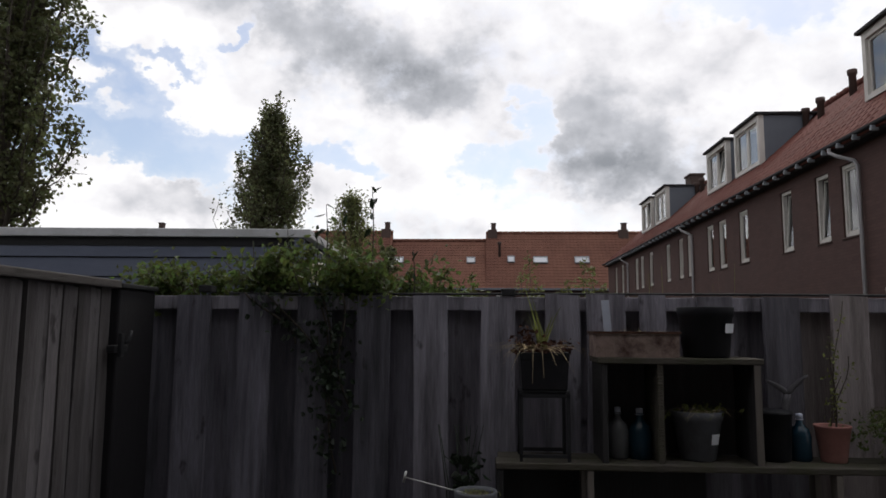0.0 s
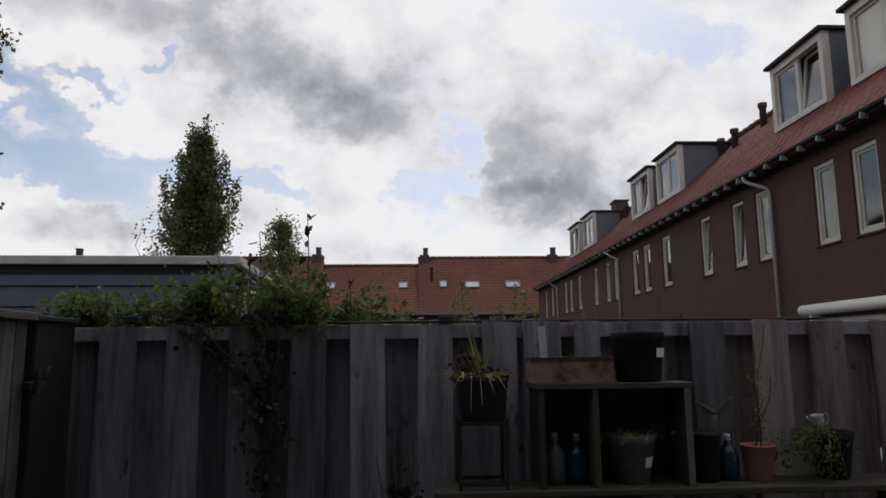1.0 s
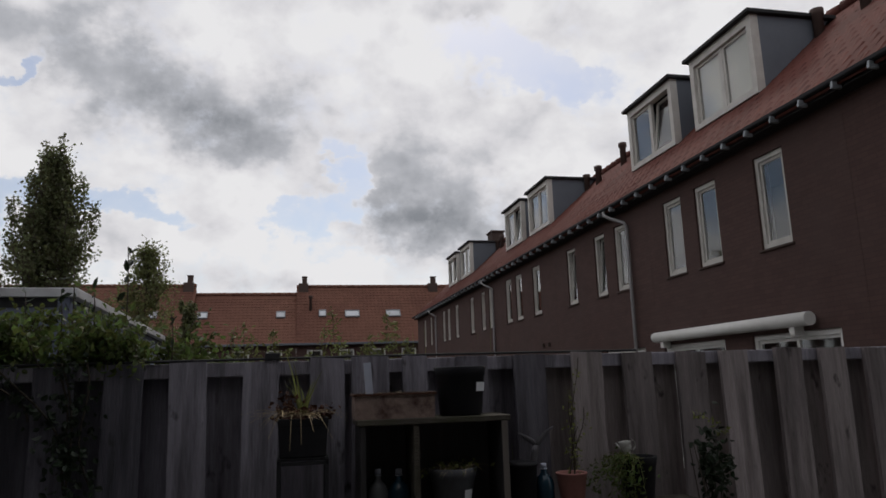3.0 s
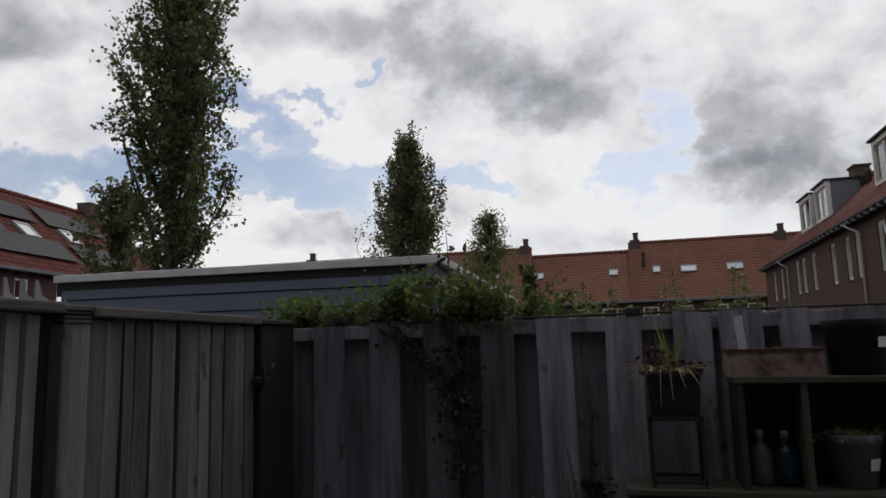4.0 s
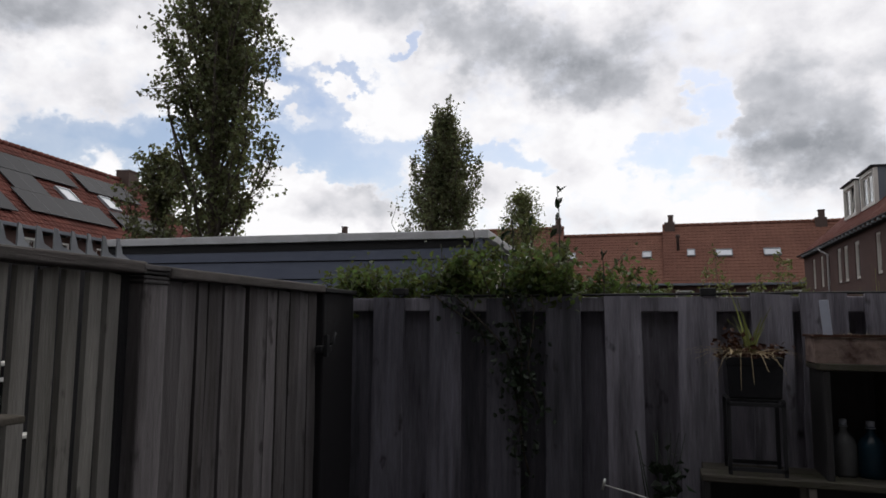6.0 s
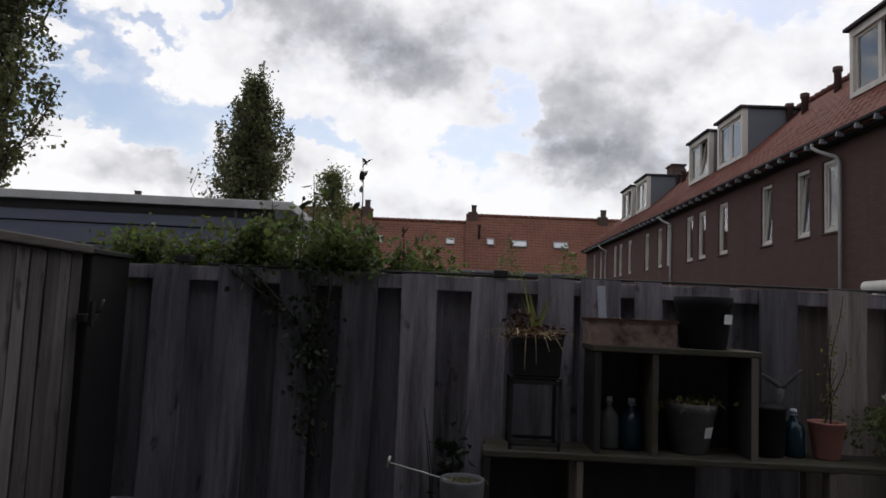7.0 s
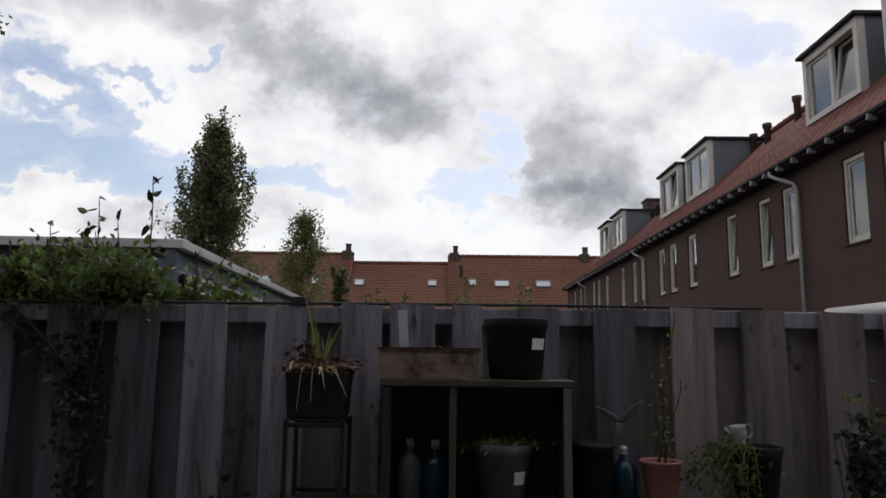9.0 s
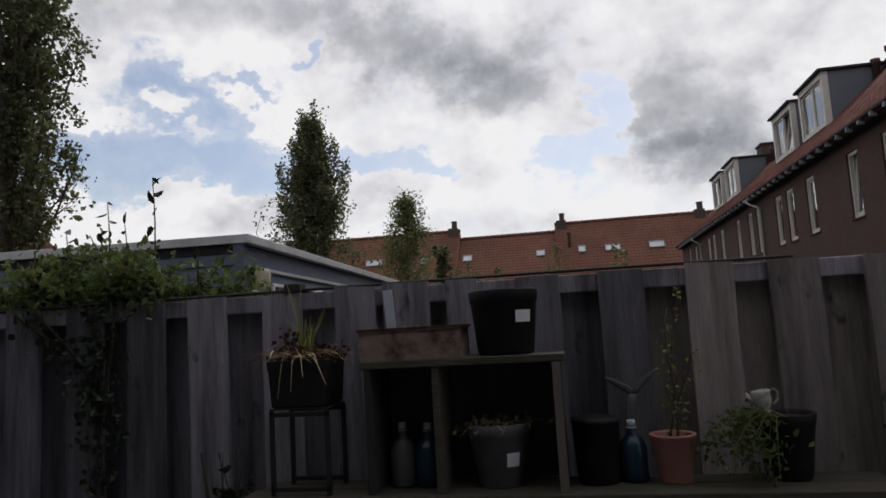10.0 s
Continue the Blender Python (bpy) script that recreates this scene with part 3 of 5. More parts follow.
tube(bm, [(0.04, 2.41, 1.60), (0.07, 2.415, 1.61), (0.075, 2.42, 1.65)], 0.006)
part("latch", bm, STEEL, gate, "dark iron latch")
# this post is coloured near black, with the corner's shade put in
post = thing("gate_post", "square timber post by the gate, blackened for corner shade", "post", GX, 2.55, 0)
part("shaft", box(-0.06, 0.02, -0.12, 0.15, 0, 1.80, 0.008), SHADEWOOD, post)
part("cap", box(-0.07, 0.03, -0.125, 0.155, 1.80, 1.818, 0.004), FELT, post)
post = thing("gate_post", "weathered square timber post with a grooved head", "post", GX, 1.505, 0)
part("shaft", box(-0.06, 0.025, -0.045, 0.046, 0, 1.80, 0.006), GATE, post)
for z in (1.778, 1.79, 1.802):
    part("band", box(-0.064, 0.029, -0.049, 0.044, z, z + 0.007, 0.002), DARKWOOD, post)
part("cap", box(-0.066, 0.031, -0.051, 0.046, 1.812, 1.826, 0.003), GATE, post)

slats = thing("slatted_fence", "weathered open slatted fence with gaps and a flat top rail", "fence", GX, 0, 0)
slat_meshes = [mesh_of("slat", board(0.038, 0.016, 1.80, 80 + s, wavy=0.0006), SLATWOOD) for s in range(6)]
for k in range(25):
    piece("slat", slat_meshes[k % 6], slats, pose(0, 1.3925 - 0.0603 * k, 0, 0, rng.normal(0, 0.05), 90))
part("top_rail", box(-0.05, 0.03, -0.12, 1.468, 1.803, 1.832, 0.005), CAPWOOD, slats, "flat weathered top rail")
part("back_rail", box(-0.055, -0.018, -0.12, 1.468, 0.9, 0.96, 0.004), DARKWOOD, slats)
part("back_rail", box(-0.055, -0.018, -0.12, 1.468, 0.5, 0.57, 0.004), DARKWOOD, slats)


# near-black strip added to stand in for the dark gap beside the post
part("end_post", box(-0.055, -0.012, 1.426, 1.458, 0, 1.80, 0.004), SHADEWOOD, slats, "near-black strip added to fill the dark gap")


def spike(parent, y):
    """A small three-cornered zinc bracket that stands on the rail."""
    bm = bmesh.new()
    outline = [(0, 0), (0.05, 0), (0.044, 0.004), (0.02, 0.015), (0.008, 0.05), (0.0, 0.052)]
    f = [bm.verts.new((0.0, a, b)) for a, b in outline]
    g = [bm.verts.new((0.004, a, b)) for a, b in outline]
    bm.faces.new(f[::-1])
    bm.faces.new(g)
    for k in range(len(f)):
        j = (k + 1) % len(f)
        bm.faces.new((f[k], f[j], g[j], g[k]))
    return part("bracket", bm, ZINC, parent, "pointed grey metal bracket", pose(-0.01, y, 1.832))


first = spike(slats, 1.40)
for k in range(1, 17):
    piece("bracket", first.data, slats, pose(-0.01, 1.40 - 0.045 * k, 1.832, 0, 0, rng.normal(0, 4)))

# ---- behind the walker: a plain unseen wall, added to block sky light from the fence ----
bm = bmesh.new()
bx(bm, -9.0, 6.9, -2.9, -2.6, 0, 8.2)
solid("wall_south", bm, PAVING, "plain grey unseen wall added to hold sky light off the fence", "wall", "structure")

# ---- the terrace of brick houses to the east ----
WX, EAVE_Z, RIDGE_X, RIDGE_Z = 7.0, 5.28, 10.0, 8.2
SLOPE = (RIDGE_Z - EAVE_Z) / (RIDGE_X - 6.72)


def window(parent, y0, y1, z0, z1, x, depth=0.09, mat=FRAME, bar=False, blind=False, tilt=0.0, name="window"):
    """A framed pane in an opening that faces -x; the frame sits a little inside the wall's face."""
    w = part(name, pierced(bmesh.new(), y0, y1, z0, z1, x, x + depth, [(y0 + 0.07, y1 - 0.07, z0 + 0.075, z1 - 0.075)]), mat, parent)
    inner = pierced(bmesh.new(), y0 + 0.072, y1 - 0.072, z0 + 0.077, z1 - 0.077, x + 0.03, x + 0.075,
                    [(y0 + 0.115, y1 - 0.115, z0 + 0.12, z1 - 0.12)] if not bar else
                    [(y0 + 0.115, (y0 + y1) / 2 - 0.03, z0 + 0.12, z1 - 0.12), ((y0 + y1) / 2 + 0.03, y1 - 0.115, z0 + 0.12, z1 - 0.12)])
    m = pose(x + 0.05, 0, z0 + 0.08, 0, tilt, 0) @ pose(-x - 0.05, 0, -z0 - 0.08)
    part("sash", inner, mat, w, m=m)
    p = part("pane", box(x + 0.048, x + 0.056, y0 + 0.1, y1 - 0.1, z0 + 0.1, z1 - 0.1), GLASS, w, m=m)
    p.visible_shadow = False
    if blind:
        part("blind", box(x + 0.082, x + 0.088, y0 + 0.06, y1 - 0.06, z0 + 0.06, z1 - 0.06), BLIND, w, "pale drawn roller blind")
    part("sill", box(x - 0.07, x + depth, y0 - 0.04, y1 + 0.04, z0 - 0.035, z0 - 0.002, 0.004), SOOT if mat is FRAME else mat, w)
    return w


def dormer(parent, y0, y1, blind, open_side):
    """A flat-roofed box dormer with a deep pale surround and grey cheeks."""
    x, z0, z1 = 8.03, 6.45, 7.93
    back = RIDGE_X - (RIDGE_Z - 7.9) / SLOPE
    d = part("dormer", pierced(bmesh.new(), y0, y1, z0, z1, x, x + 0.16, [(y0 + 0.13, y1 - 0.13, z0 + 0.1, z1 - 0.16)]), FRAME, parent, "pale surround of a flat-roofed dormer")
    for ya, yb in ((y0 + 0.003, y0 + 0.07), (y1 - 0.07, y1 - 0.003)):
        bm = bmesh.new()
        v = [bm.verts.new((a, b, c)) for b in (ya, yb) for a, c in ((x + 0.161, z0 - 0.1), (x + 0.161, z1 - 0.003), (back, z1 - 0.003))]
        bm.faces.new(v[:3]); bm.faces.new(v[5:2:-1])
        for k in range(3):
            j = (k + 1) % 3
            bm.faces.new((v[j], v[k], v[k + 3], v[j + 3]))
        bmesh.ops.recalc_face_normals(bm, faces=bm.faces[:])
        part("cheek", bm, LEAD, d, "dark grey clad cheek")
    part("flat_roof", box(x - 0.1, back + 0.1, y0 - 0.09, y1 + 0.09, z1, z1 + 0.07, 0.006), FELT, d, "dark flat roof edge")
    mid = (y0 + y1) / 2
    part("mullion", box(x + 0.05, x + 0.12, mid - 0.035, mid + 0.035, z0 + 0.1, z1 - 0.16), FRAME, d)
    for ya, yb, tilt in ((y0 + 0.135, mid - 0.037, 7.0 if open_side else 0.0), (mid + 0.037, y1 - 0.135, 0.0)):
        m = pose(x + 0.08, 0, z0 + 0.1, 0, tilt, 0) @ pose(-x - 0.08, 0, -z0 - 0.1)
        s = part("sash", pierced(bmesh.new(), ya, yb, z0 + 0.105, z1 - 0.165, x + 0.06, x + 0.11, [(ya + 0.055, yb - 0.055, z0 + 0.16, z1 - 0.22)]), FRAME, d, m=m)
        p = part("pane", box(x + 0.082, x + 0.09, ya + 0.05, yb - 0.05, z0 + 0.155, z1 - 0.215), GLASS, d, m=m)
        p.visible_shadow = False
        if blind:
            part("blind", box(x + 0.118, x + 0.124, ya + 0.01, yb - 0.01, z0 + 0.12, z1 - 0.18), BLIND, d, "pale drawn roller blind")
    part("back_panel", box(x + 0.75, x + 0.8, y0 + 0.08, y1 - 0.08, z0 - 0.1, z1 - 0.01), ROOM, d)
    return d


def tile_mesh(name, w, l, wave=0.026):
    """One pantile on the slope: along u (y), down-slope at the lower edge; local y runs up the slope."""
    bm = bmesh.new()
    cols = []
    for k in range(5):
        f = k / 4
        z = wave * math.sin(f * 2 * math.pi - 0.6)
        cols.append([bm.verts.new((f * w, 0, 0.03 + z)), bm.verts.new((f * w, l, 0.004 + z)), bm.verts.new((f * w, 0, 0.008 + z))])
    for a, b in zip(cols, cols[1:]):
        f1 = bm.faces.new((a[0], b[0], b[1], a[1]))
        f1.smooth = True
        bm.faces.new((a[2], b[2], b[0], a[0]))
    return bm


def tiled(name, parent, origin, along, up, length, run, w, l, mat, skip=None, label="", singly=False):
    """Courses of tiles on a slope, joined."""
    along, up = Vector(along).normalized(), Vector(up).normalized()
    normal = along.cross(up)
    proto = tile_mesh("tile", w, l * 1.05, 0.006 if mat is TILEFAR else 0.026)
    base = np.array([v.co[:] for v in proto.verts])
    faces = [[v.index for v in f.verts] for f in proto.faces]
    proto.verts.index_update()
    faces = [[v.index for v in f.verts] for f in proto.faces]
    if singly:
        one = mesh_of("tile", proto, mat)
        turn_ = Matrix((along, up, normal)).transposed().to_4x4()
        r = np.random.default_rng(9)
        for row in range(int(run / l)):
            for col in range(int(length / w)):
                if not (skip and skip(col * w, row * l)):
                    piece("tile", one, parent, Matrix.Translation(origin) @ turn_ @ pose(col * w, row * l, r.normal(0, 0.003), 0, 0, r.normal(0, 0.4)))
        return None
    proto.free()
    frame_ = np.array([along[:], up[:], normal[:]])
    verts, polys = [], []
    count = 0
    r = np.random.default_rng(9)
    for row in range(int(run / l)):
        for col in range(int(length / w)):
            u, v = col * w, row * l
            if skip and skip(u, v):
                continue
            p = base + (u, v, r.normal(0, 0.003))
            verts.append(np.array(origin) + p @ frame_)
            polys += [[i + count for i in f] for f in faces]
            count += len(base)
    me = bpy.data.meshes.new(name)
    me.from_pydata(np.concatenate(verts).tolist(), [], polys)
    me.materials.append(mat)
    ob = new(name, me)
    ob.parent = parent
    return tagged(ob, label=label, kind="stuff")


UPHILL = Vector((1, 0, SLOPE)).normalized()
RUN = math.hypot(RIDGE_X - 6.72, RIDGE_Z - EAVE_Z)


def terraced_house(y0, kind, blind, singly=False, last=False):
    y1 = y0 + 5.15 + (1.1 if last else 0)
    h = thing("terraced_house", "dark brown brick terraced house with red tiled roof and dormer", "house", group="terrace of brick houses")
    edge = y0 if kind == 2 else y0 + 5.15
    sign = 1 if kind == 2 else -1
    spans = [(0.88, 1.51), (2.0, 2.57), (3.69, 4.28)] if kind == 2 else [(0.6, 1.24), (1.68, 2.33), (3.32, 3.98)]
    wins = [tuple(sorted((edge + sign * a, edge + sign * b))) for a, b in spans]
    holes = [(a, b, 3.45, 4.86) for a, b in wins]
    low = [(y0 + 0.5, y0 + 2.3, 0.3, 2.2), (y0 + 3.0, y0 + 4.9, 0.05, 2.2)]
    wall = part("wall", pierced(bmesh.new(), y0 + 0.002, y1 - 0.002, 0, 5.3, WX, WX + 0.28, holes + low), BRICK, h, "dark brown brick wall")
    for k, (a, b) in enumerate(wins):
        window(h, a, b, 3.45, 4.86, WX + 0.04, tilt=4.0 if (kind == 2 and k != 0) else 0.0)
    for a, b, z0, z1 in low:
        window(h, a, b, z0, z1, WX + 0.04, mat=WHITE, bar=True)
    part("floor_slab", box(WX + 0.29, 12.9, y0 + 0.01, y1 - 0.01, 2.75, 2.95), ROOM, h)
    part("ceiling_slab", box(WX + 0.29, 12.9, y0 + 0.01, y1 - 0.01, 5.32, 5.4), ROOM, h)
    part("room_wall", box(9.6, 9.7, y0 + 0.01, y1 - 0.01, 0, 5.3), ROOM, h)
    part("party_wall", box(WX + 0.29, 13.0, y1 - 0.12, y1 - 0.003, 0, 5.3), BRICK, h)
    if last:
        bm = bmesh.new()
        v = [bm.verts.new((a, b, c)) for b in (y1 - 0.12, y1 - 0.003) for a, c in ((WX + 0.29, 5.301), (13.0, 5.301), (RIDGE_X, RIDGE_Z - 0.1))]
        bm.faces.new(v[:3]); bm.faces.new(v[5:2:-1])
        for k in range(3):
            j = (k + 1) % 3
            bm.faces.new((v[j], v[k], v[k + 3], v[j + 3]))
        part("gable", bm, BRICK, h)
    bm = bmesh.new()
    for sgn in (1, -1):
        ex = 6.72 if sgn == 1 else 2 * RIDGE_X - 6.72
        a = [bm.verts.new((ex, y, EAVE_Z - 0.05)) for y in (y0, y1)] + [bm.verts.new((RIDGE_X, y, RIDGE_Z - 0.03)) for y in (y1, y0)]
        b = [bm.verts.new((q.co.x, q.co.y, q.co.z - 0.1)) for q in a]
        bm.faces.new(a); bm.faces.new(b[::-1])
        for k in range(4):
            j = (k + 1) % 4
            bm.faces.new((a[j], a[k], b[k], b[j]))
    bmesh.ops.recalc_face_normals(bm, faces=bm.faces[:])
    part("roof", bm, TILE, h, "red clay tiled roof")
    dy = (y0 + 0.38, y0 + 2.37) if kind == 2 else (y0 + 2.80, y0 + 4.77)

    def under(u, v, a=dy[0] - y0, b=dy[1] - y0):
        x = 6.72 + v * UPHILL[0]
        return a - 0.12 < u < b - 0.08 and x > 8.0 and EAVE_Z + v * UPHILL[2] < 7.9

    tiled("roof_tiles", h, (6.72, y0, EAVE_Z - 0.045), (0, 1, 0), UPHILL, y1 - y0, RUN, 0.2575, 0.31, TILE, under, singly=singly)
    bm = bmesh.new()
    for k in range(int((y1 - y0) / 0.34)):
        tube(bm, [(RIDGE_X, y0 + 0.34 * k, RIDGE_Z - 0.01), (RIDGE_X, y0 + 0.34 * k + 0.36, RIDGE_Z + 0.012)], [0.10, 0.115], 8)
    part("ridge_tiles", bm, TILE, h)
    dormer(h, *dy, blind, kind == 2)
    bm = bmesh.new()
    prof = [(0.0, 0.0), (0.0, -0.04), (0.02, -0.06), (0.07, -0.06), (0.09, -0.04), (0.09, 0.0)]
    for q, y in enumerate((y0, y1)):
        ring = [bm.verts.new((6.65 + a, y, EAVE_Z - 0.05 + b)) for a, b in prof]
        if q:
            for k in range(len(prof) - 1):
                bm.faces.new((old[k], old[k + 1], ring[k + 1], ring[k]))
        old = ring
    part("gutter", bm, FELT, h, "slim dark eaves gutter")
    part("soffit", box(6.765, WX - 0.002, y0, y1, 5.1, 5.13), DARKWOOD, h)
    bracket = None
    for k in range(9):
        y = y0 + 0.3 + 0.57 * k
        if y > y1 - 0.1:
            break
        if bracket is None:
            bm = box(6.62, 6.76, -0.02, 0.02, 5.075, 5.13, 0.006)
            bx(bm, 6.63, 6.70, -0.016, 0.016, 5.125, 5.17)
            bracket = part("eaves_bracket", bm, ZINC, h, m=pose(0, y, 0))
        else:
            piece("eaves_bracket", bracket.data, h, pose(0, y, 0))
    if kind == 2:
        y = y0 + 0.75
        bm = bmesh.new()
        tube(bm, [(6.68, y + 0.5, 5.16), (6.68, y + 0.5, 5.08), (6.72, y + 0.35, 4.98), (6.9, y + 0.06, 4.82), (6.93, y, 4.72), (6.93, y, 0.1)], 0.036, 10)
        part("downpipe", bm, PLASTICPIPE, h, "grey rainwater downpipe with a swan neck")
    for k, (yy, hh) in enumerate(((y0 + 0.4, 0.45), (y0 + 2.7, 0.3), (y0 + 1.5, 0.35))):
        x = RIDGE_X - 0.5 - 0.15 * k
        z = EAVE_Z + (x - 6.72) * SLOPE
        part("flue", lathe([(0, z - 0.1), (0.09, z - 0.1), (0.09, z + hh), (0.12, z + hh + 0.02), (0.12, z + hh + 0.14), (0, z + hh + 0.16)], 12, (x, yy)), SOOT, h, "dark roof flue")
    return h


for k in range(7):
    y0 = 12.28 + 5.15 * (k - 2)
    terraced_house(y0, 2 if k % 2 == 0 else 1, blind=(k == 1), singly=(k == 1), last=(k == 6))
# the end house stands a little longer, up to its gable at the far end
for y, z in ((32.88, 8.0),):
    c = thing("chimney", "dark sooty brick chimney stack on the ridge", "chimney", RIDGE_X, y, z - 0.3)
    part("stack", box(-0.3, 0.3, -0.42, 0.42, 0, 1.15, 0.01), SOOT, c)
    part("cap", box(-0.36, 0.36, -0.48, 0.48, 1.15, 1.23, 0.01), SOOT, c)
awning = thing("awning_cassette", "white rolled-up awning cassette on the brick wall", "awning", 6.86, 8.0, 2.35)
bm = bmesh.new()
tube(bm, [(0, 0, 0), (0, 4.1, 0)], 0.095, 20)
part("case", bm, WHITE, awning)
for y in (0.35, 3.85):
    part("wall_bracket", box(-0.02, 0.14, y - 0.05, y + 0.05, -0.2, 0.06, 0.006), WHITE, awning)
for y in (18.1, 18.55):
    v = thing("wall_vent", "small dark round wall vent", "vent", 6.985, y, 2.55)
    part("hood", box(-0.06, 0.01, -0.06, 0.06, -0.05, 0.05, 0.012), SOOT, v)

# ---- the far terrace that closes the view to the north ----
FARY = 46.6


def far_house(x0, x1, ridge, chimneys, lights, flues=()):
    h = thing("far_terraced_house", "distant brick terraced house with orange tiled roof", "house", group="far terrace with orange roofs")
    ez = 4.35
    wy = FARY + 0.35
    wins = [(x, x + 1.0) for x in np.arange(x0 + 0.7, x1 - 1.2, 2.1)]
    turn = Matrix(((0, -1, 0, 0), (1, 0, 0, 0), (0, 0, 1, 0), (0, 0, 0, 1)))
    bm = pierced(bmesh.new(), -x1 + 0.003, -x0 - 0.003, 0, ez - 0.05, wy, wy + 0.3, [(-b, -a, ez - 1.75, ez - 0.45) for a, b in wins])
    bmesh.ops.transform(bm, matrix=turn, verts=bm.verts[:])
    part("wall", bm, BRICK, h, "dark brick wall")
    for a, b in wins:
        bm = pierced(bmesh.new(), -b, -a, ez - 1.75, ez - 0.45, wy + 0.05, wy + 0.13, [(-b + 0.09, -a - 0.09, ez - 1.66, ez - 0.54)])
        bmesh.ops.transform(bm, matrix=turn, verts=bm.verts[:])
        w = part("window", bm, WHITE, h)
        part("pane", box(a + 0.08, b - 0.08, wy + 0.08, wy + 0.09, ez - 1.67, ez - 0.53), GLASS, w).visible_shadow = False
        part("room_back", box(a - 0.1, b + 0.1, wy + 1.2, wy + 1.25, ez - 1.9, ez - 0.3), ROOM, w)
    bm = bmesh.new()
    ry = 50.0
    a = [bm.verts.new(v) for v in ((x0, FARY, ez - 0.06), (x1, FARY, ez - 0.06), (x1, ry, ridge - 0.06), (x0, ry, ridge - 0.06), (x1, 2 * ry - FARY, ez - 0.06), (x0, 2 * ry - FARY, ez - 0.06))]
    bm.faces.new(a[:4]); bm.faces.new((a[3], a[2], a[4], a[5])); bm.faces.new((a[0], a[3], a[5])); bm.faces.new((a[1], a[4], a[2])); bm.faces.new((a[0], a[5], a[4], a[1]))
    bmesh.ops.recalc_face_normals(bm, faces=bm.faces[:])
    part("roof", bm, TILEFAR, h, "orange clay tiled roof")
    up = Vector((0, ry - FARY, ridge - ez)).normalized()
    tiled("roof_tiles", h, (x0, FARY, ez - 0.05), (1, 0, 0), up, x1 - x0, math.hypot(ry - FARY, ridge - ez), 0.27, 0.28, TILEFAR)
    part("gutter", box(x0, x1, FARY - 0.14, FARY - 0.01, ez - 0.16, ez - 0.02, 0.01), LEAD, h)
    bm = bmesh.new()
    for k in range(int((x1 - x0) / 0.4)):
        tube(bm, [(x0 + 0.4 * k, ry, ridge), (x0 + 0.4 * k + 0.42, ry, ridge + 0.015)], [0.11, 0.125], 6)
    part("ridge_tiles", bm, TILEFAR, h)
    slope = (ridge - ez) / (ry - FARY)
    tilt = math.degrees(math.atan(slope))
    for x, z, w in lights:
        y = FARY + (z - ez) / slope
        m = pose(x, y, z, tilt, 0, 0)
        bm = bmesh.new()
        for q in ((-w / 2, w / 2, -0.3, -0.24), (-w / 2, w / 2, 0.24, 0.3), (-w / 2, -w / 2 + 0.06, -0.24, 0.24), (w / 2 - 0.06, w / 2, -0.24, 0.24)):
            bx(bm, *q, 0.0, 0.12)
        s = part("skylight", bm, ZINC, h, "roof skylight in a grey frame", m)
        part("pane", box(-w / 2 + 0.06, w / 2 - 0.05, -0.25, 0.25, 0.07, 0.08), PANE_SKY_TINT, s)
    for x in chimneys:
        c = part("chimney", box(x - 0.42, x + 0.26, ry - 0.35, ry + 0.35, ridge - 0.6, ridge + 0.2, 0.01), SOOT, h, "dark brick chimney stack")
        part("chimney_pot", box(x - 0.17, x + 0.17, ry - 0.2, ry + 0.2, ridge + 0.2, ridge + 0.66, 0.01), SOOT, c)
        part("chimney_cap", box(x - 0.2, x + 0.2, ry - 0.23, ry + 0.23, ridge + 0.66, ridge + 0.72), SOOT, c)
    for x, z in flues:
        y = FARY + (z - ez) / slope
        part("flue", lathe([(0, z - 0.2), (0.09, z - 0.2), (0.09, z + 0.75), (0.14, z + 0.78), (0.14, z + 0.95), (0, z + 0.97)], 12, (x, y)), SOOT, h, "dark roof flue")
    return h


# the pale base colour paints the sky's reflection into the skylight panes
PANE_SKY_TINT = material("sky_tint_glass", (0.6, 0.62, 0.65), 0.05, vary=0.05, bump=0.0, specular=1.0)
far_house(-30.0, -18.6, 8.6, [-24.0], [(-21.0, 6.5, 0.8)])
far_house(-18.6, -6.6, 8.6, [-7.0], [(-12.7, 6.5, 1.2), (-9.0, 6.4, 0.5)])
far_house(-6.6, 0.2, 7.98, [], [(-5.95, 6.35, 0.65), (-0.85, 6.35, 0.6)])
far_house(0.2, 10.0, 8.52, [0.75, 10.1], [(1.95, 6.4, 0.5), (3.98, 6.35, 1.0), (6.84, 6.35, 1.0)], [(1.15, 6.75)])
far_house(10.0, 22.0, 8.52, [16.0], [(13.0, 6.35, 1.1)])

# ---- the terrace with solar panels to the west ----
LU = Vector((-0.12, 0.993, 0)).normalized()
left = thing("terraced_house", "brick terraced house with solar panels on its red tiled roof", "house", -21.9, 13.4, 0, math.degrees(math.atan2(LU.y, LU.x)), group="western terrace")
# in its own frame x runs along the eaves and y up the slope's plan, away from the garden
L_RIDGE, L_S, L0, L1 = 4.85, 0.895, -9.0, 21.0
wins = [(x, x + 0.75) for x in (-4.0, -2.4, 1.2, 2.35, 4.1, 6.75, 8.5, 10.9, 13.2)]
turn = Matrix(((0, -1, 0, 0), (1, 0, 0, 0), (0, 0, 1, 0), (0, 0, 0, 1)))
bm = pierced(bmesh.new(), -L1, -L0, 0, 5.1, 0.3, 0.6, [(-b, -a, 3.5, 4.85) for a, b in wins])
bmesh.ops.transform(bm, matrix=turn, verts=bm.verts[:])
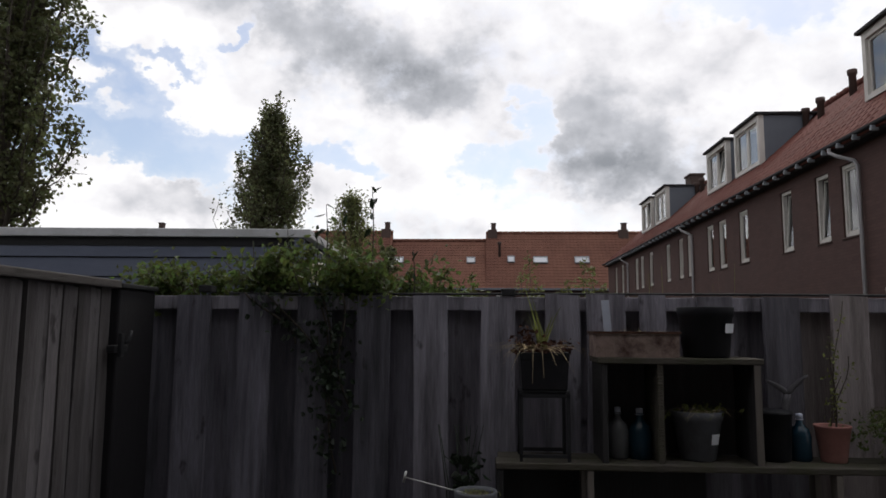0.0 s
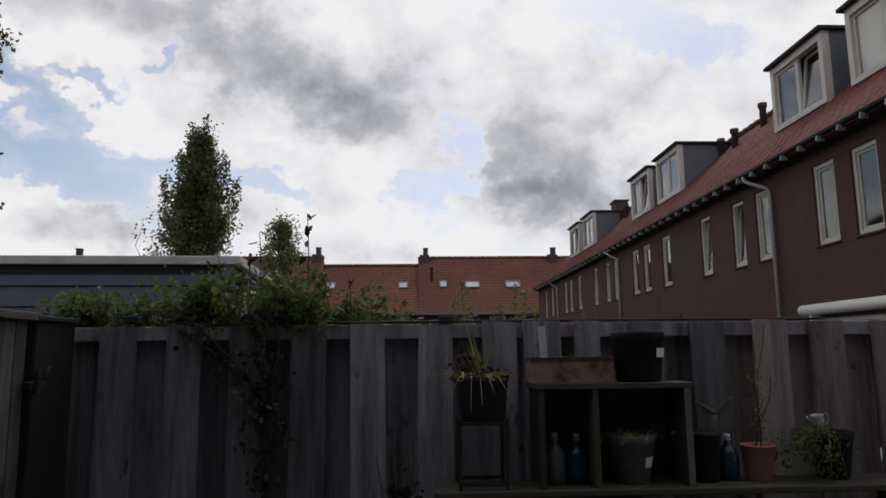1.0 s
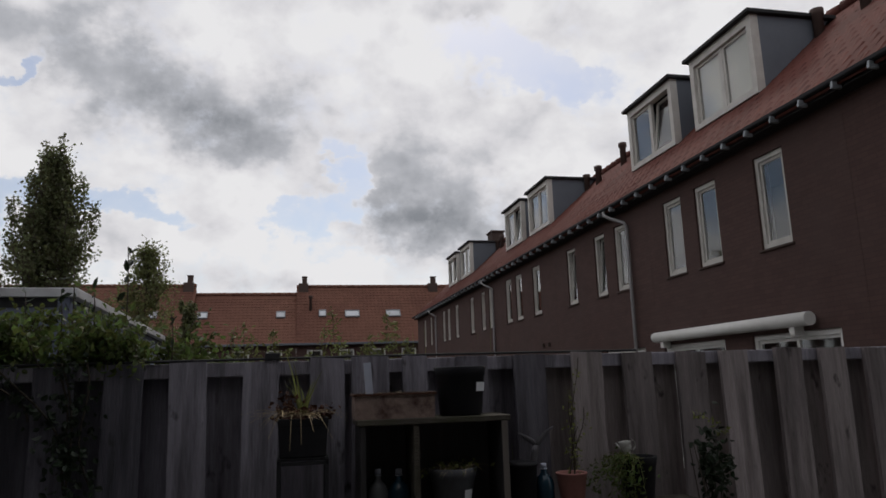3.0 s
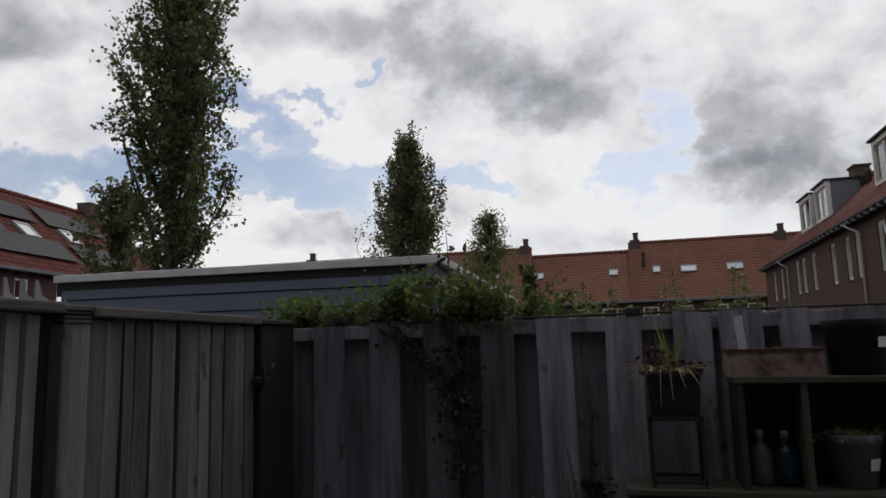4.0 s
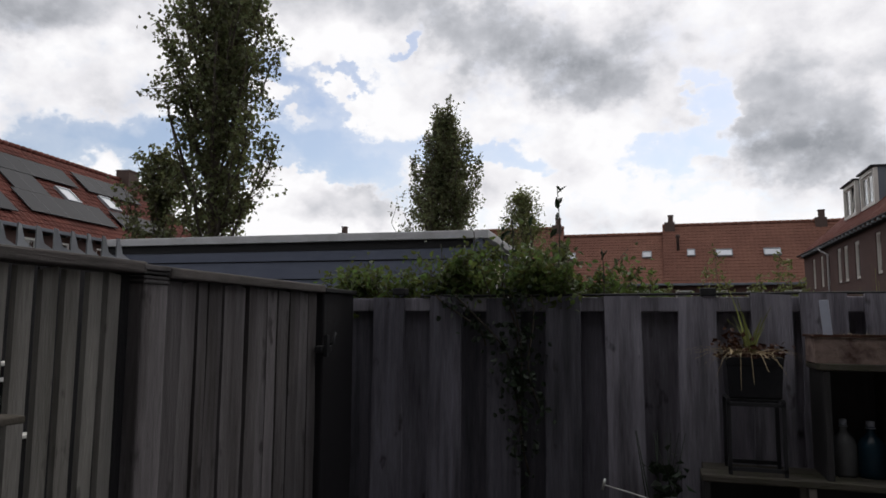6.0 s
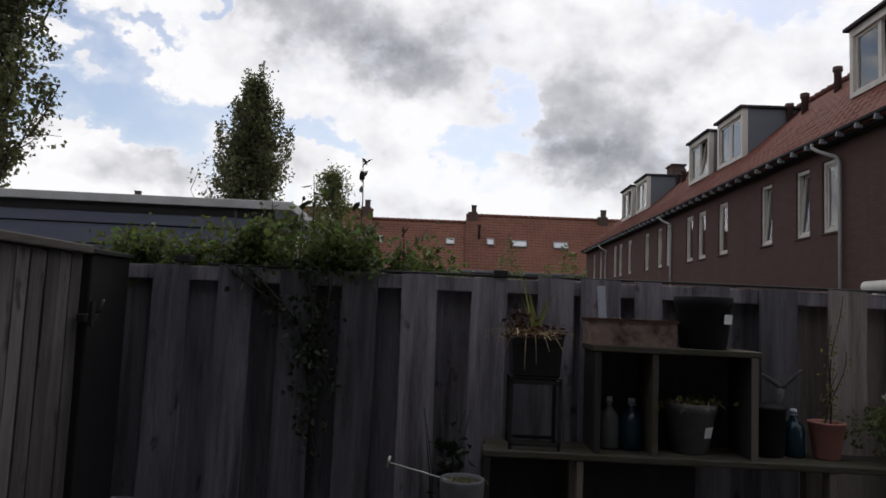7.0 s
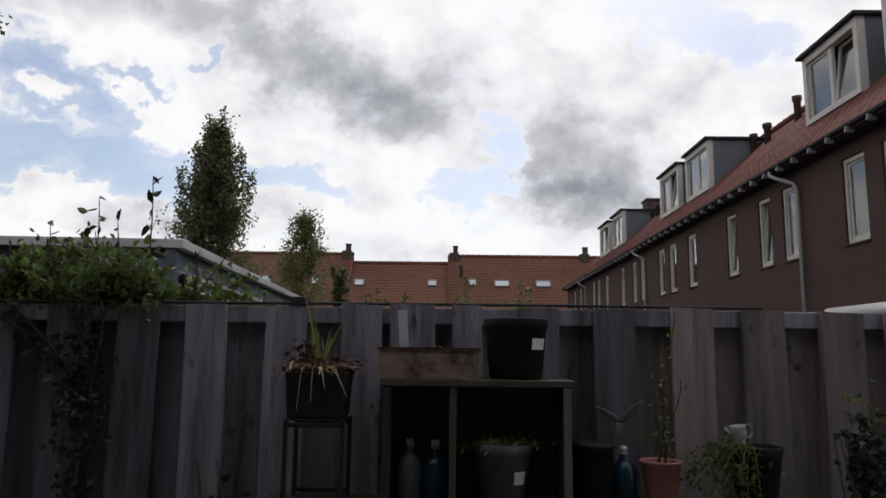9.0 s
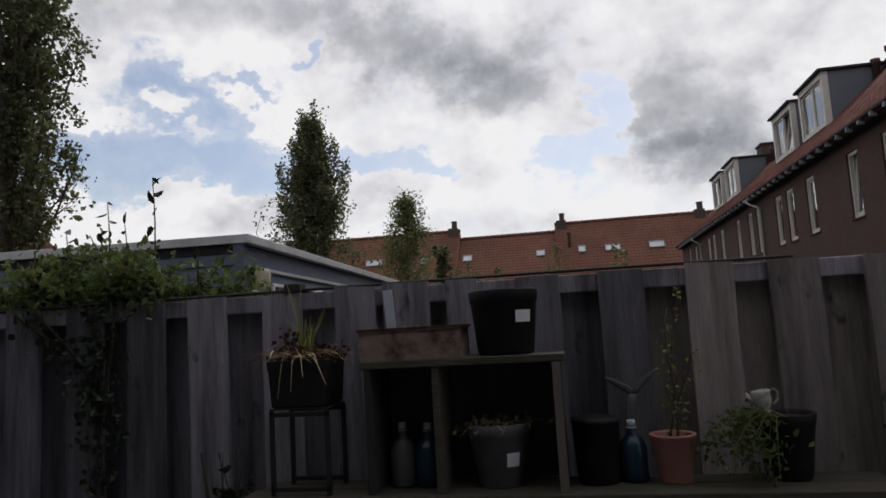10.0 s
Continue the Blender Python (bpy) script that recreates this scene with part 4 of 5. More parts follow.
part("wall", bm, BRICK, left, "dark brick wall")
for a, b in wins:
    bm = pierced(bmesh.new(), -b, -a, 3.5, 4.85, 0.34, 0.43, [(-b + 0.08, -a - 0.08, 3.58, 4.77)])
    bmesh.ops.transform(bm, matrix=turn, verts=bm.verts[:])
    w = part("window", bm, WHITE, left)
    part("pane", box(a + 0.07, b - 0.07, 0.38, 0.39, 3.57, 4.78), GLASS, w).visible_shadow = False
    part("sill", box(a - 0.05, b + 0.05, 0.22, 0.43, 3.45, 3.497), WHITE, w)
    part("room_back", box(a - 0.2, b + 0.2, 1.6, 1.65, 3.3, 5.0), ROOM, w)
bm = bmesh.new()
a = [bm.verts.new(v) for v in ((L0, 0, 5.2), (L1, 0, 5.2), (L1, L_RIDGE, 5.2 + L_RIDGE * L_S), (L0, L_RIDGE, 5.2 + L_RIDGE * L_S), (L1, 2 * L_RIDGE, 5.2), (L0, 2 * L_RIDGE, 5.2))]
for f in (a[:4], (a[3], a[2], a[4], a[5]), (a[0], a[3], a[5]), (a[1], a[4], a[2]), (a[0], a[5], a[4], a[1])):
    bm.faces.new(f)
bmesh.ops.recalc_face_normals(bm, faces=bm.faces[:])
part("roof", bm, TILE, left, "red clay tiled roof")
tiled("roof_tiles", left, (L0, 0, 5.21), (1, 0, 0), (0, 1, L_S), L1 - L0, L_RIDGE * math.hypot(1, L_S), 0.3, 0.33, TILE)
part("gutter", box(L0, L1, -0.14, -0.01, 5.1, 5.23, 0.01), LEAD, left)
bracket = None
for k in range(38):
    if bracket is None:
        bracket = part("eaves_bracket", box(-0.05, 0.05, -0.1, 0.29, 5.0, 5.09, 0.01), DARKWOOD, left, m=pose(L0 + 0.4, 0, 0))
    else:
        piece("eaves_bracket", bracket.data, left, pose(L0 + 0.4 + 0.78 * k, 0, 0))
bm = bmesh.new()
for k in range(int((L1 - L0) / 0.36)):
    tube(bm, [(L0 + 0.36 * k, L_RIDGE, 5.24 + L_RIDGE * L_S), (L0 + 0.36 * k + 0.38, L_RIDGE, 5.255 + L_RIDGE * L_S)], [0.11, 0.13], 6)
part("ridge_tiles", bm, TILE, left)
L_TILT = math.degrees(math.atan(L_S))


def on_left_roof(u, d, lift=0.0):
    return pose(u, d, 5.25 + d * L_S, L_TILT, 0, 0) @ pose(0, 0, lift)


def solar(u0, u1, d0, d1, cols, rows):
    """A bank of framed panels on the western roof; d is measured in plan."""
    k = math.hypot(1, L_S)
    w, l = (u1 - u0) / cols, (d1 - d0) * k / rows
    for c in range(cols):
        for r in range(rows):
            m = on_left_roof(u0 + w * c, d0 + (d1 - d0) * r / rows, 0.09)
            p = part("solar_panel", box(0.01, w - 0.01, 0.01, l - 0.01, 0.004, 0.035), PANEL, left, "black solar panel", m)
            bm = bmesh.new()
            for q in ((0, w, 0, 0.018), (0, w, l - 0.018, l), (0, 0.018, 0.018, l - 0.018), (w - 0.018, w, 0.018, l - 0.018)):
                bx(bm, *q, 0.0, 0.039)
            part("panel_frame", bm, STEEL, p)


solar(-3.0, 6.9, 2.6, 3.65, 9, 1)
solar(4.5, 6.9, 2.0, 2.58, 2, 1)
solar(1.5, 6.6, 0.5, 1.55, 5, 1)
solar(8.1, 12.7, 2.9, 3.9, 5, 1)
solar(7.8, 9.75, 1.82, 2.86, 2, 1)
solar(7.5, 12.75, 0.72, 1.8, 5, 1)
solar(13.4, 17.6, 2.9, 4.0, 5, 1)
solar(13.4, 17.6, 0.8, 1.8, 5, 1)
for u, d in ((2.95, 2.07), (11.3, 2.25), (14.35, 2.4), (-3.0, 1.6)):
    m = on_left_roof(u, d, 0.0)
    bm = bmesh.new()
    for q in ((-0.45, 0.45, -0.5, -0.42), (-0.45, 0.45, 0.42, 0.5), (-0.45, -0.38, -0.42, 0.42), (0.38, 0.45, -0.42, 0.42)):
        bx(bm, *q, 0.0, 0.13)
    s = part("skylight", bm, ZINC, left, "roof skylight", m)
    part("pane", box(-0.39, 0.39, -0.43, 0.43, 0.08, 0.09), PANE_SKY_TINT, s)
for u, d, hh in ((6.75, 3.45, 0.5), (7.6, 3.75, 0.55), (7.95, 3.0, 0.5), (7.35, 2.6, 0.35)):
    z = 5.25 + d * L_S
    part("flue", lathe([(0, z - 0.1), (0.08, z - 0.1), (0.08, z + hh), (0.13, z + hh + 0.02), (0.13, z + hh + 0.14), (0, z + hh + 0.16)], 12, (u, d)), SOOT, left, "dark roof flue")
for u in (7.1, 18.9):
    z = 5.2 + L_RIDGE * L_S
    c = part("chimney", box(u - 0.45, u + 0.45, L_RIDGE - 0.55, L_RIDGE + 0.25, z - 0.7, z + 0.55, 0.01), SOOT, left, "dark brick chimney stack")
    part("chimney_cap", box(u - 0.48, u + 0.48, L_RIDGE - 0.58, L_RIDGE + 0.28, z + 0.55, z + 0.62), SOOT, c)

# ---- the clad shed behind the fence ----
shed = thing("garden_shed", "flat-roofed shed with blue-grey horizontal cladding and pale roof edge", "shed", -1.43, 5.45, 0, 3.2)
bm = bmesh.new()
bx(bm, -3.5, -0.03, 0.03, 1.6, 0, 2.32)
bx(bm, -1.6, -0.03, 1.6, 5.9, 0, 2.3)
part("core", bm, FELT, shed)
clad = None
for k in range(15):
    z = 0.03 + 0.156 * k
    bm = bmesh.new()
    v = bx(bm, -3.53, 0.0, 0.0, 0.026, z, z + 0.146)
    for q in v:
        if q.co.z > z + 0.08 and q.co.y < 0.01:
            q.co.y += 0.012
    part("cladding_board", bm, CLAD, shed)
    bm = bmesh.new()
    v = bx(bm, -0.026, 0.0, 0.027, 5.9, z, z + 0.146)
    for q in v:
        if q.co.z > z + 0.08 and q.co.x > -0.01:
            q.co.x -= 0.012
    part("cladding_board", bm, CLAD, shed)
part("corner_trim", box(-0.07, 0.012, -0.012, 0.07, 0, 2.37, 0.004), CLAD, shed)
part("roof_trim", box(-3.6, 0.06, -0.026, 0.0, 2.372, 2.44, 0.006), TRIM, shed, "pale metal roof edge")
part("roof_trim", box(-0.01, 0.06, 0.003, 5.95, 2.372, 2.44, 0.006), TRIM, shed, "pale metal roof edge")
bm = bmesh.new()
bx(bm, -3.58, -0.012, 0.002, 1.65, 2.3, 2.40)
bx(bm, -1.62, -0.012, 1.65, 5.93, 2.3, 2.40)
part("roof", bm, FELT, shed, "black felt flat roof")
part("side_strip", box(0.001, 0.022, 0.075, 5.9, 2.185, 2.212, 0.003), TRIM, shed, "pale strip along the side wall")
window_ = part("window_frame", box(0.002, 0.03, 0.55, 1.9, 2.075, 2.1, 0.003), WHITE, shed, "pale window frame")
for y in (0.55, 1.2, 1.87):
    part("jamb", box(0.002, 0.028, y, y + 0.03, 1.4, 2.074, 0.003), WHITE, window_)
part("pane", box(0.003, 0.01, 0.581, 1.869, 1.4, 2.074), PANEL, window_, "dark window glass")
side_lamp = part("side_lamp", lathe([(0, 2.02), (0.055, 2.025), (0.06, 2.06), (0.062, 2.15), (0.045, 2.18), (0, 2.182)], 16, (0.1, 0.13)), LAMPGLASS, shed, "cream outdoor lamp bowl")
part("lamp_mount", box(0.001, 0.06, 0.09, 0.17, 2.05, 2.2, 0.006), STEEL, side_lamp, "dark wall mount")

# ---- street lamp ----
sl = thing("street_lamp", "street lamp with a wide dark hood and milky bowl", "lamp", -8.58, 6.5, 0)
part("pole", lathe([(0, 0), (0.07, 0), (0.06, 1.0), (0.045, 1.05), (0.035, 3.2), (0, 3.2)], 14), LEAD, sl)
part("bowl", lathe([(0, 3.2), (0.07, 3.2), (0.085, 3.24), (0.15, 3.52), (0.0, 3.53)], 20), LAMPGLASS, sl, "milky tapered lamp bowl")
part("hood", lathe([(0, 3.53), (0.30, 3.53), (0.36, 3.545), (0.33, 3.57), (0.12, 3.63), (0.04, 3.66), (0, 3.665)], 28), LEAD, sl, "wide shallow dark hood")


# ---- trees ----
def tree(label, x, y, height, radius, base, limbs, per_limb, leaf, seed, trunk_r=0.1, taper=0.8, tight=0.075, plumes=(), mat=None):
    """A narrow tree: a tapered trunk, steep limbs with twigs, and leaves in clumps along them; taper: how pointed it is."""
    r = np.random.default_rng(seed)
    t = thing("tree", label, "tree", x, y, 0)
    bm = bmesh.new()
    lean = r.normal(0, 0.05, 2)
    axis = lambda z: np.array([lean[0] * z / height * 1.5 + 0.03 * math.sin(z * 1.3), lean[1] * z / height + 0.03 * math.cos(z), z])
    zs = np.linspace(0, height * 0.97, 14)
    tube(bm, [axis(z) for z in zs], [max(trunk_r * (1 - z / height) ** 0.8, 0.012) for z in zs], 9)
    spots = []

    def width(f):
        return radius * min(1.0, 0.72 + 1.6 * f) * (1 - max(0.0, f - 0.22) / 0.78 * taper)

    for k in range(limbs):
        f0 = (k + r.uniform(0, 1)) / limbs
        z0 = base + (height - base) * f0 * 0.9
        a = k * 2.4 + r.normal(0, 0.4)
        rise = min(1.0 + 0.8 * r.uniform(), (height - z0) * 0.95)
        f1 = min((z0 + rise - base) / (height - base), 1.0)
        reach = width(0.35 * f0 + 0.65 * f1) * r.uniform(0.55, 1.0)
        if r.uniform() < 0.14:
            reach *= 1.1
        p0 = axis(z0)
        pts = [p0 + np.array([math.cos(a) * reach * q ** 0.75, math.sin(a) * reach * q ** 0.75, rise * q ** 1.25]) + r.normal(0, 0.02, 3) for q in np.linspace(0, 1, 6)]
        tube(bm, pts, [max(0.035 * trunk_r / 0.1 * (1 - 0.85 * q), 0.005) for q in np.linspace(0, 1, 6)], 5)
        for j in range(9):
            knot = pts[1 + j % 5]
            end = knot + r.normal(0, 0.17 * radius, 3) * (0.5 + reach / radius / 2) + np.array([0, 0, 0.1 * radius])
            tube(bm, [knot, (knot + end) / 2 + r.normal(0, 0.02, 3), end], [0.009, 0.006, 0.003], 4)
            n = int(per_limb / 9 * r.uniform(0.3, 1.6) * (0.45 + 0.55 * reach / radius) * (0.6 + 0.5 * f0))
            w = r.uniform(0.1, 1, n)[:, None]
            spots.append(knot * (1 - w) + end * w + np.clip(r.normal(0, 1, (n, 3)), -1.5, 1.5) * tight * radius)
    for dx, top in plumes:
        low = base + 0.35 * (top - base)
        pts = [axis(low), axis(low) + (dx * 0.7, r.normal(0, 0.2), 0.3 * (top - low)), np.array([dx, r.normal(0, 0.2), low + 0.65 * (top - low)]), np.array([dx + r.normal(0, 0.06), 0, top])]
        tube(bm, pts, [0.02, 0.014, 0.01, 0.004], 5)
        for w in np.linspace(0.3, 1, 16):
            j = min(int(w * 3), 2)
            c = pts[j] + (pts[j + 1] - pts[j]) * (w * 3 - j)
            spots.append(c + np.clip(r.normal(0, 1, (24, 3)), -1.4, 1.4) * (0.16 * (1.35 - w), 0.16 * (1.35 - w), 0.1))
    part("trunk", bm, BARK, t, "dark trunk with steep limbs")
    spots = np.concatenate(spots)
    spots = spots[spots[:, 2] > base * 0.75]
    tagged(leaves("crown", spots, leaf, mat or LEAF, r, t, 0.5, 1.1), label="green leafy crown with gaps", kind="stuff")
    return t


tree("tall narrow street tree with dense small green leaves", -6.1, 8.35, 10.4, 1.02, 2.3, 96, 640, 0.06, 3, 0.11, 0.45, 0.08)
tree("slender columnar tree with green leaves behind the shed", -5.85, 18.5, 7.5, 1.68, 2.6, 74, 520, 0.075, 7, 0.09, 0.95, 0.065, ((0.08, 8.1), (-0.32, 7.85), (0.74, 7.05), (-0.6, 7.05), (-0.9, 6.4), (1.0, 6.3), (0.45, 6.9)))
tree("small young tree with pale green leaves", -5.45, 28.0, 6.95, 1.9, 2.5, 34, 420, 0.09, 12, 0.06, 0.92, mat=LEAFPALE)
tree("low rounded young tree with dark leaves", -3.2, 24.0, 4.4, 0.5, 2.0, 14, 170, 0.11, 15, 0.05, 0.5)
tree("low spreading street tree with reddish green leaves", -8.9, 10.6, 4.7, 0.9, 2.2, 24, 240, 0.08, 21, 0.06, 0.6)

def shrub(label, x, y, wide, tops, mat, seed):
    """A loose garden shrub: thin stems to the given heights, leaves along their upper ends."""
    q_ = np.random.default_rng(seed)
    t = thing("shrub", label, "shrub", x, y, 0)
    bm, spots = bmesh.new(), []
    for k, top in enumerate(tops):
        dx = (k / max(len(tops) - 1, 1) - 0.5) * wide
        pts = [np.array([dx * 0.6, q_.normal(0, 0.1), 0]), np.array([dx * 0.9, q_.normal(0, 0.12), top * 0.6]), np.array([dx + q_.normal(0, 0.05), q_.normal(0, 0.1), top])]
        tube(bm, pts, [0.012, 0.008, 0.003], 5)
        w = q_.uniform(0.1, 1.0, 120)[:, None]
        spots.append(pts[1] * (1 - w) + pts[2] * w + q_.normal(0, 1, (120, 3)) * (0.17, 0.14, 0.06) * (1.15 - w))
    part("stem", bm, BARK, t)
    tagged(leaves("foliage", np.concatenate(spots), 0.07, mat, q_, t, 0.0, 2.0, True), label="loose green leaves", kind="stuff")
    return t


shrub("loose green garden shrub behind the fence", -0.63, 12.0, 1.3, (2.2, 2.4, 2.6, 2.68, 2.5, 2.6, 2.3), LEAFPALE, 51)
shrub("tall wispy garden shrub behind the fence", 1.27, 12.0, 1.7, (2.2, 2.7, 2.95, 2.45, 2.35, 2.5, 2.85, 2.7, 2.4), LEAFPALE, 52)

# ---- the climber that hangs over the fence ----
r = np.random.default_rng(31)
bush = thing("climbing_shrub", "green leafy climber spilling over the top of the fence", "shrub", 0, 0, 0)
bm, spots = bmesh.new(), []
for k in range(120):
    x = (r.uniform(-1.1, -0.2), r.uniform(-1.42, -1.2), r.uniform(-1.0, -0.4), r.uniform(-1.1, -0.3), r.uniform(-1.15, -0.1))[k % 5]
    crest = 0.11 + 0.13 * math.exp(-((x + 0.66) / 0.34) ** 2) + 0.03 * math.exp(-((x + 1.32) / 0.1) ** 2) - 0.2 * max(0, (x + 0.3) / 0.25)
    root = np.array([x + r.normal(0, 0.08), FY + 0.16 + r.normal(0, 0.04), 1.66])
    tip = np.array([x + r.normal(0, 0.09), FY + 0.11 + r.normal(0, 0.07), 1.80 + max(crest, 0.02) * r.uniform(0.2, 1.0)])
    mid_ = (root + tip) / 2 + r.normal(0, 0.03, 3)
    tube(bm, [root, mid_, tip], [0.004, 0.003, 0.0015], 4)
    n = int(r.uniform(22, 74))
    w = r.uniform(0.1, 1, n)[:, None]
    spots.append(mid_ * (1 - w) + tip * w + r.normal(0, 0.026, (n, 3)))
shoots = []
for x, y, z, tall, count in ((-0.452, 2.815, 1.98, 0.26, 8), (-0.645, 2.835, 1.97, 0.2, 7), (-0.565, 2.82, 1.97, 0.11, 5), (-0.69, 2.86, 1.95, 0.12, 5), (-0.80, 2.82, 1.94, 0.13, 5), (-0.28, 2.8, 1.87, 0.11, 4), (-0.95, 2.84, 1.92, 0.1, 4)):
    pts = [np.array([x + 0.01 * math.sin(q * 3), y, z - 0.15 + (tall + 0.15) * q]) for q in np.linspace(0, 1, 6)]
    tube(bm, pts, [0.004, 0.0035, 0.003, 0.0025, 0.002, 0.0015], 5)
    for q in range(count):
        f = 0.42 + 0.58 * q / (count - 1)
        shoots.append(pts[0] * (1 - f) + pts[-1] * f + r.normal(0, 0.003, 3))
# shoot leaves take the dark ivy colour to look backlit
for spot in shoots:
    leaves("leaf", [spot], 0.044, IVY, r, bush, -0.25, 2.4, True)
part("stem", bm, BARK, bush, "thin brown stems")
tagged(leaves("foliage", np.concatenate(spots), 0.027, BUSHLEAF, r, bush, 0.1, 1.6, True), label="small fresh green leaves", kind="stuff")

ivy = thing("ivy_vine", "dark ivy vine trailing down the fence boards", "vine", 0, 0, 0)
bm, spots = bmesh.new(), []
for x0, x1, z1, n in ((-0.64, -0.53, 1.12, 120), (-0.82, -0.56, 1.42, 80), (-0.90, -0.72, 1.6, 26), (-0.57, -0.5, 1.36, 70), (-0.66, -0.55, 1.3, 40)):
    pts = []
    for q in np.linspace(0, 1, 9):
        pts.append(np.array([x0 + (x1 - x0) * q + 0.03 * math.sin(5 * q + x0 * 9), FY - 0.008, 1.80 + (z1 - 1.80) * q]))
    tube(bm, pts, 0.004, 5)
    w = r.uniform(0, 1, n)
    idx = np.minimum((w * 8).astype(int), 7)
    base_ = np.array(pts)[idx] + (w * 8 - idx)[:, None] * (np.array(pts)[idx + 1] - np.array(pts)[idx])
    spots.append(base_ + r.normal(0, 1, (n, 3)) * (0.034, 0.008, 0.025) - (0, 0.018, 0))
part("stem", bm, BARK, ivy)
tagged(leaves("foliage", np.concatenate(spots), 0.026, IVY, r, ivy, 0.5, 1.25, True), label="dark green ivy leaves", kind="stuff")
weeds = thing("weeds", "dark leafy weeds growing by the bench end", "plant", -0.06, 2.60, 1.0)
spots = r.normal(0, 1, (60, 3)) * (0.04, 0.03, 0.05) + (0, 0, 0.16)
bm = bmesh.new()
for k in range(9):
    tube(bm, [(r.normal(0, 0.02), r.normal(0, 0.02), -1.0), (r.normal(0, 0.03), 0, 0.1), (r.normal(0, 0.06), 0, 0.32)], [0.004, 0.003, 0.0015], 4)
part("stem", bm, IVY, weeds)
tagged(leaves("foliage", spots, 0.04, IVY, r, weeds, 0.2, 1.5), kind="stuff")
for x in (0.62, 0.7, 0.95, 1.05, 0.25):
    g = thing("grass_tuft", "thin wild grass standing up behind the fence", "grass", x, 2.86, 0)
    blades("blade", [(r.normal(0, 0.04), r.normal(0, 0.02), 0) for _ in range(16)], GRASS, r, g, 1.95, 0.08, 0.006, 0.1)

# ---- the potting bench along the fence ----
BENCH_Z = 1.22
bench = thing("potting_bench", "old mossy wooden potting bench against the fence", "bench", 0, 0, 0)
for k, (y0, y1) in enumerate(((2.44, 2.545), (2.55, 2.655))):
    part("plank", box(0.045 + 0.01 * k, 1.72, y0, y1, BENCH_Z - 0.022, BENCH_Z, 0.004), MOSSWOOD, bench, "mossy bench plank")
for x, mat in ((0.06, DARKWOOD), (0.36, PALEEDGE), (1.165, PALEEDGE), (1.69, DARKWOOD)):
    for y in (2.445, 2.60):
        part("leg", box(x - 0.011, x + 0.011, y, y + 0.045, 0.0, BENCH_Z - 0.023, 0.003), mat, bench)
# dark panel added so that the space below the planks reads black
part("back_panel", box(0.05, 0.80, 2.661, 2.67, 0.6, BENCH_Z - 0.03), DARKWOOD, bench, "dark board added to blacken the void under the bench")
part("lower_shelf", box(0.05, 1.72, 2.45, 2.65, 0.55, 0.57, 0.003), MOSSWOOD, bench)

shelf = thing("shelf_box", "weathered wooden shelf box with one divider", "shelf", 0, 0, BENCH_Z)
part("top", box(0.395, 0.945, 2.455, 2.665, 0.33, 0.35, 0.003), MOSSWOOD, shelf, "mossy top board")
part("side", box(0.405, 0.425, 2.46, 2.66, 0.0, 0.329, 0.002), DARKWOOD, shelf)
part("side", box(0.912, 0.932, 2.464, 2.66, 0.0, 0.329, 0.002), DARKWOOD, shelf)
part("edge_strip", box(0.911, 0.933, 2.456, 2.463, 0.0, 0.329, 0.001), PALEEDGE, shelf, "bleached front edge")
part("divider", box(0.592, 0.612, 2.462, 2.66, 0.0, 0.329, 0.002), MOSSWOOD, shelf)
part("back", box(0.405, 0.932, 2.661, 2.669, 0.0, 0.329), BACKBOARD, shelf)
TOP = BENCH_Z + 0.351


def pot(name, label, x, y, z, r0, r1, h, mat, rim=0.012, fill=0.85, square=False, category="pot", lip=0.8):
    """A tapered plant pot with a rim, an open inside and soil; r0 at the base, r1 at the mouth."""
    p = thing(name, label, category, x, y, z)
    sides, spin = (4, math.pi / 4) if square else (32, 0)
    k = 1.36 if square else 1.0
    rings = [(0, 0.0), (r0 * k * 0.94, 0.0), (r0 * k, 0.006), ((r0 + (r1 - r0) * lip) * k, h * lip), ((r0 + (r1 - r0) * lip) * k + rim * 0.35, h * (lip + 0.01)),
             (r1 * k + rim * 0.35, h * 0.985), (r1 * k + rim * 0.2, h), (r1 * k - 0.006, h), (r1 * k - 0.009, h * 0.97), (r0 * k * 0.98, h * 0.3), (0, h * 0.3)]
    bm = lathe(rings, sides)
    if square:
        bmesh.ops.rotate(bm, verts=bm.verts[:], cent=(0, 0, 0), matrix=Matrix.Rotation(math.pi / 4, 3, "Z"))
        for f in bm.faces:
            f.smooth = False
    part("body", bm, mat, p)
    rs = (r0 + (r1 - r0) * fill) * (1.3 if square else 1.0) - 0.008
    bm = lathe([(0, h * fill + 0.006), (rs * 0.5, h * fill + 0.004), (rs, h * fill), (rs, h * fill - 0.02), (0, h * fill - 0.02)], sides)
    if square:
        bmesh.ops.rotate(bm, verts=bm.verts[:], cent=(0, 0, 0), matrix=Matrix.Rotation(math.pi / 4, 3, "Z"))
    part("soil", bm, SOIL, p)
    return p


def paper(parent, radius, z, w, h, angle, tilt=0.0):
    """A curved paper label on a round pot."""
    bm = bmesh.new()
    cols = []
    for k in range(6):
        a = radians(angle) + (k / 5 - 0.5) * w / radius
        cols.append([bm.verts.new(((radius + tilt * s) * math.cos(a), (radius + tilt * s) * math.sin(a), z + s * h)) for s in (0, 1)])
    for a, b in zip(cols, cols[1:]):
        bm.faces.new((a[0], b[0], b[1], a[1]))
    part("label", bm, LABELPAPER, parent, "small white paper label")


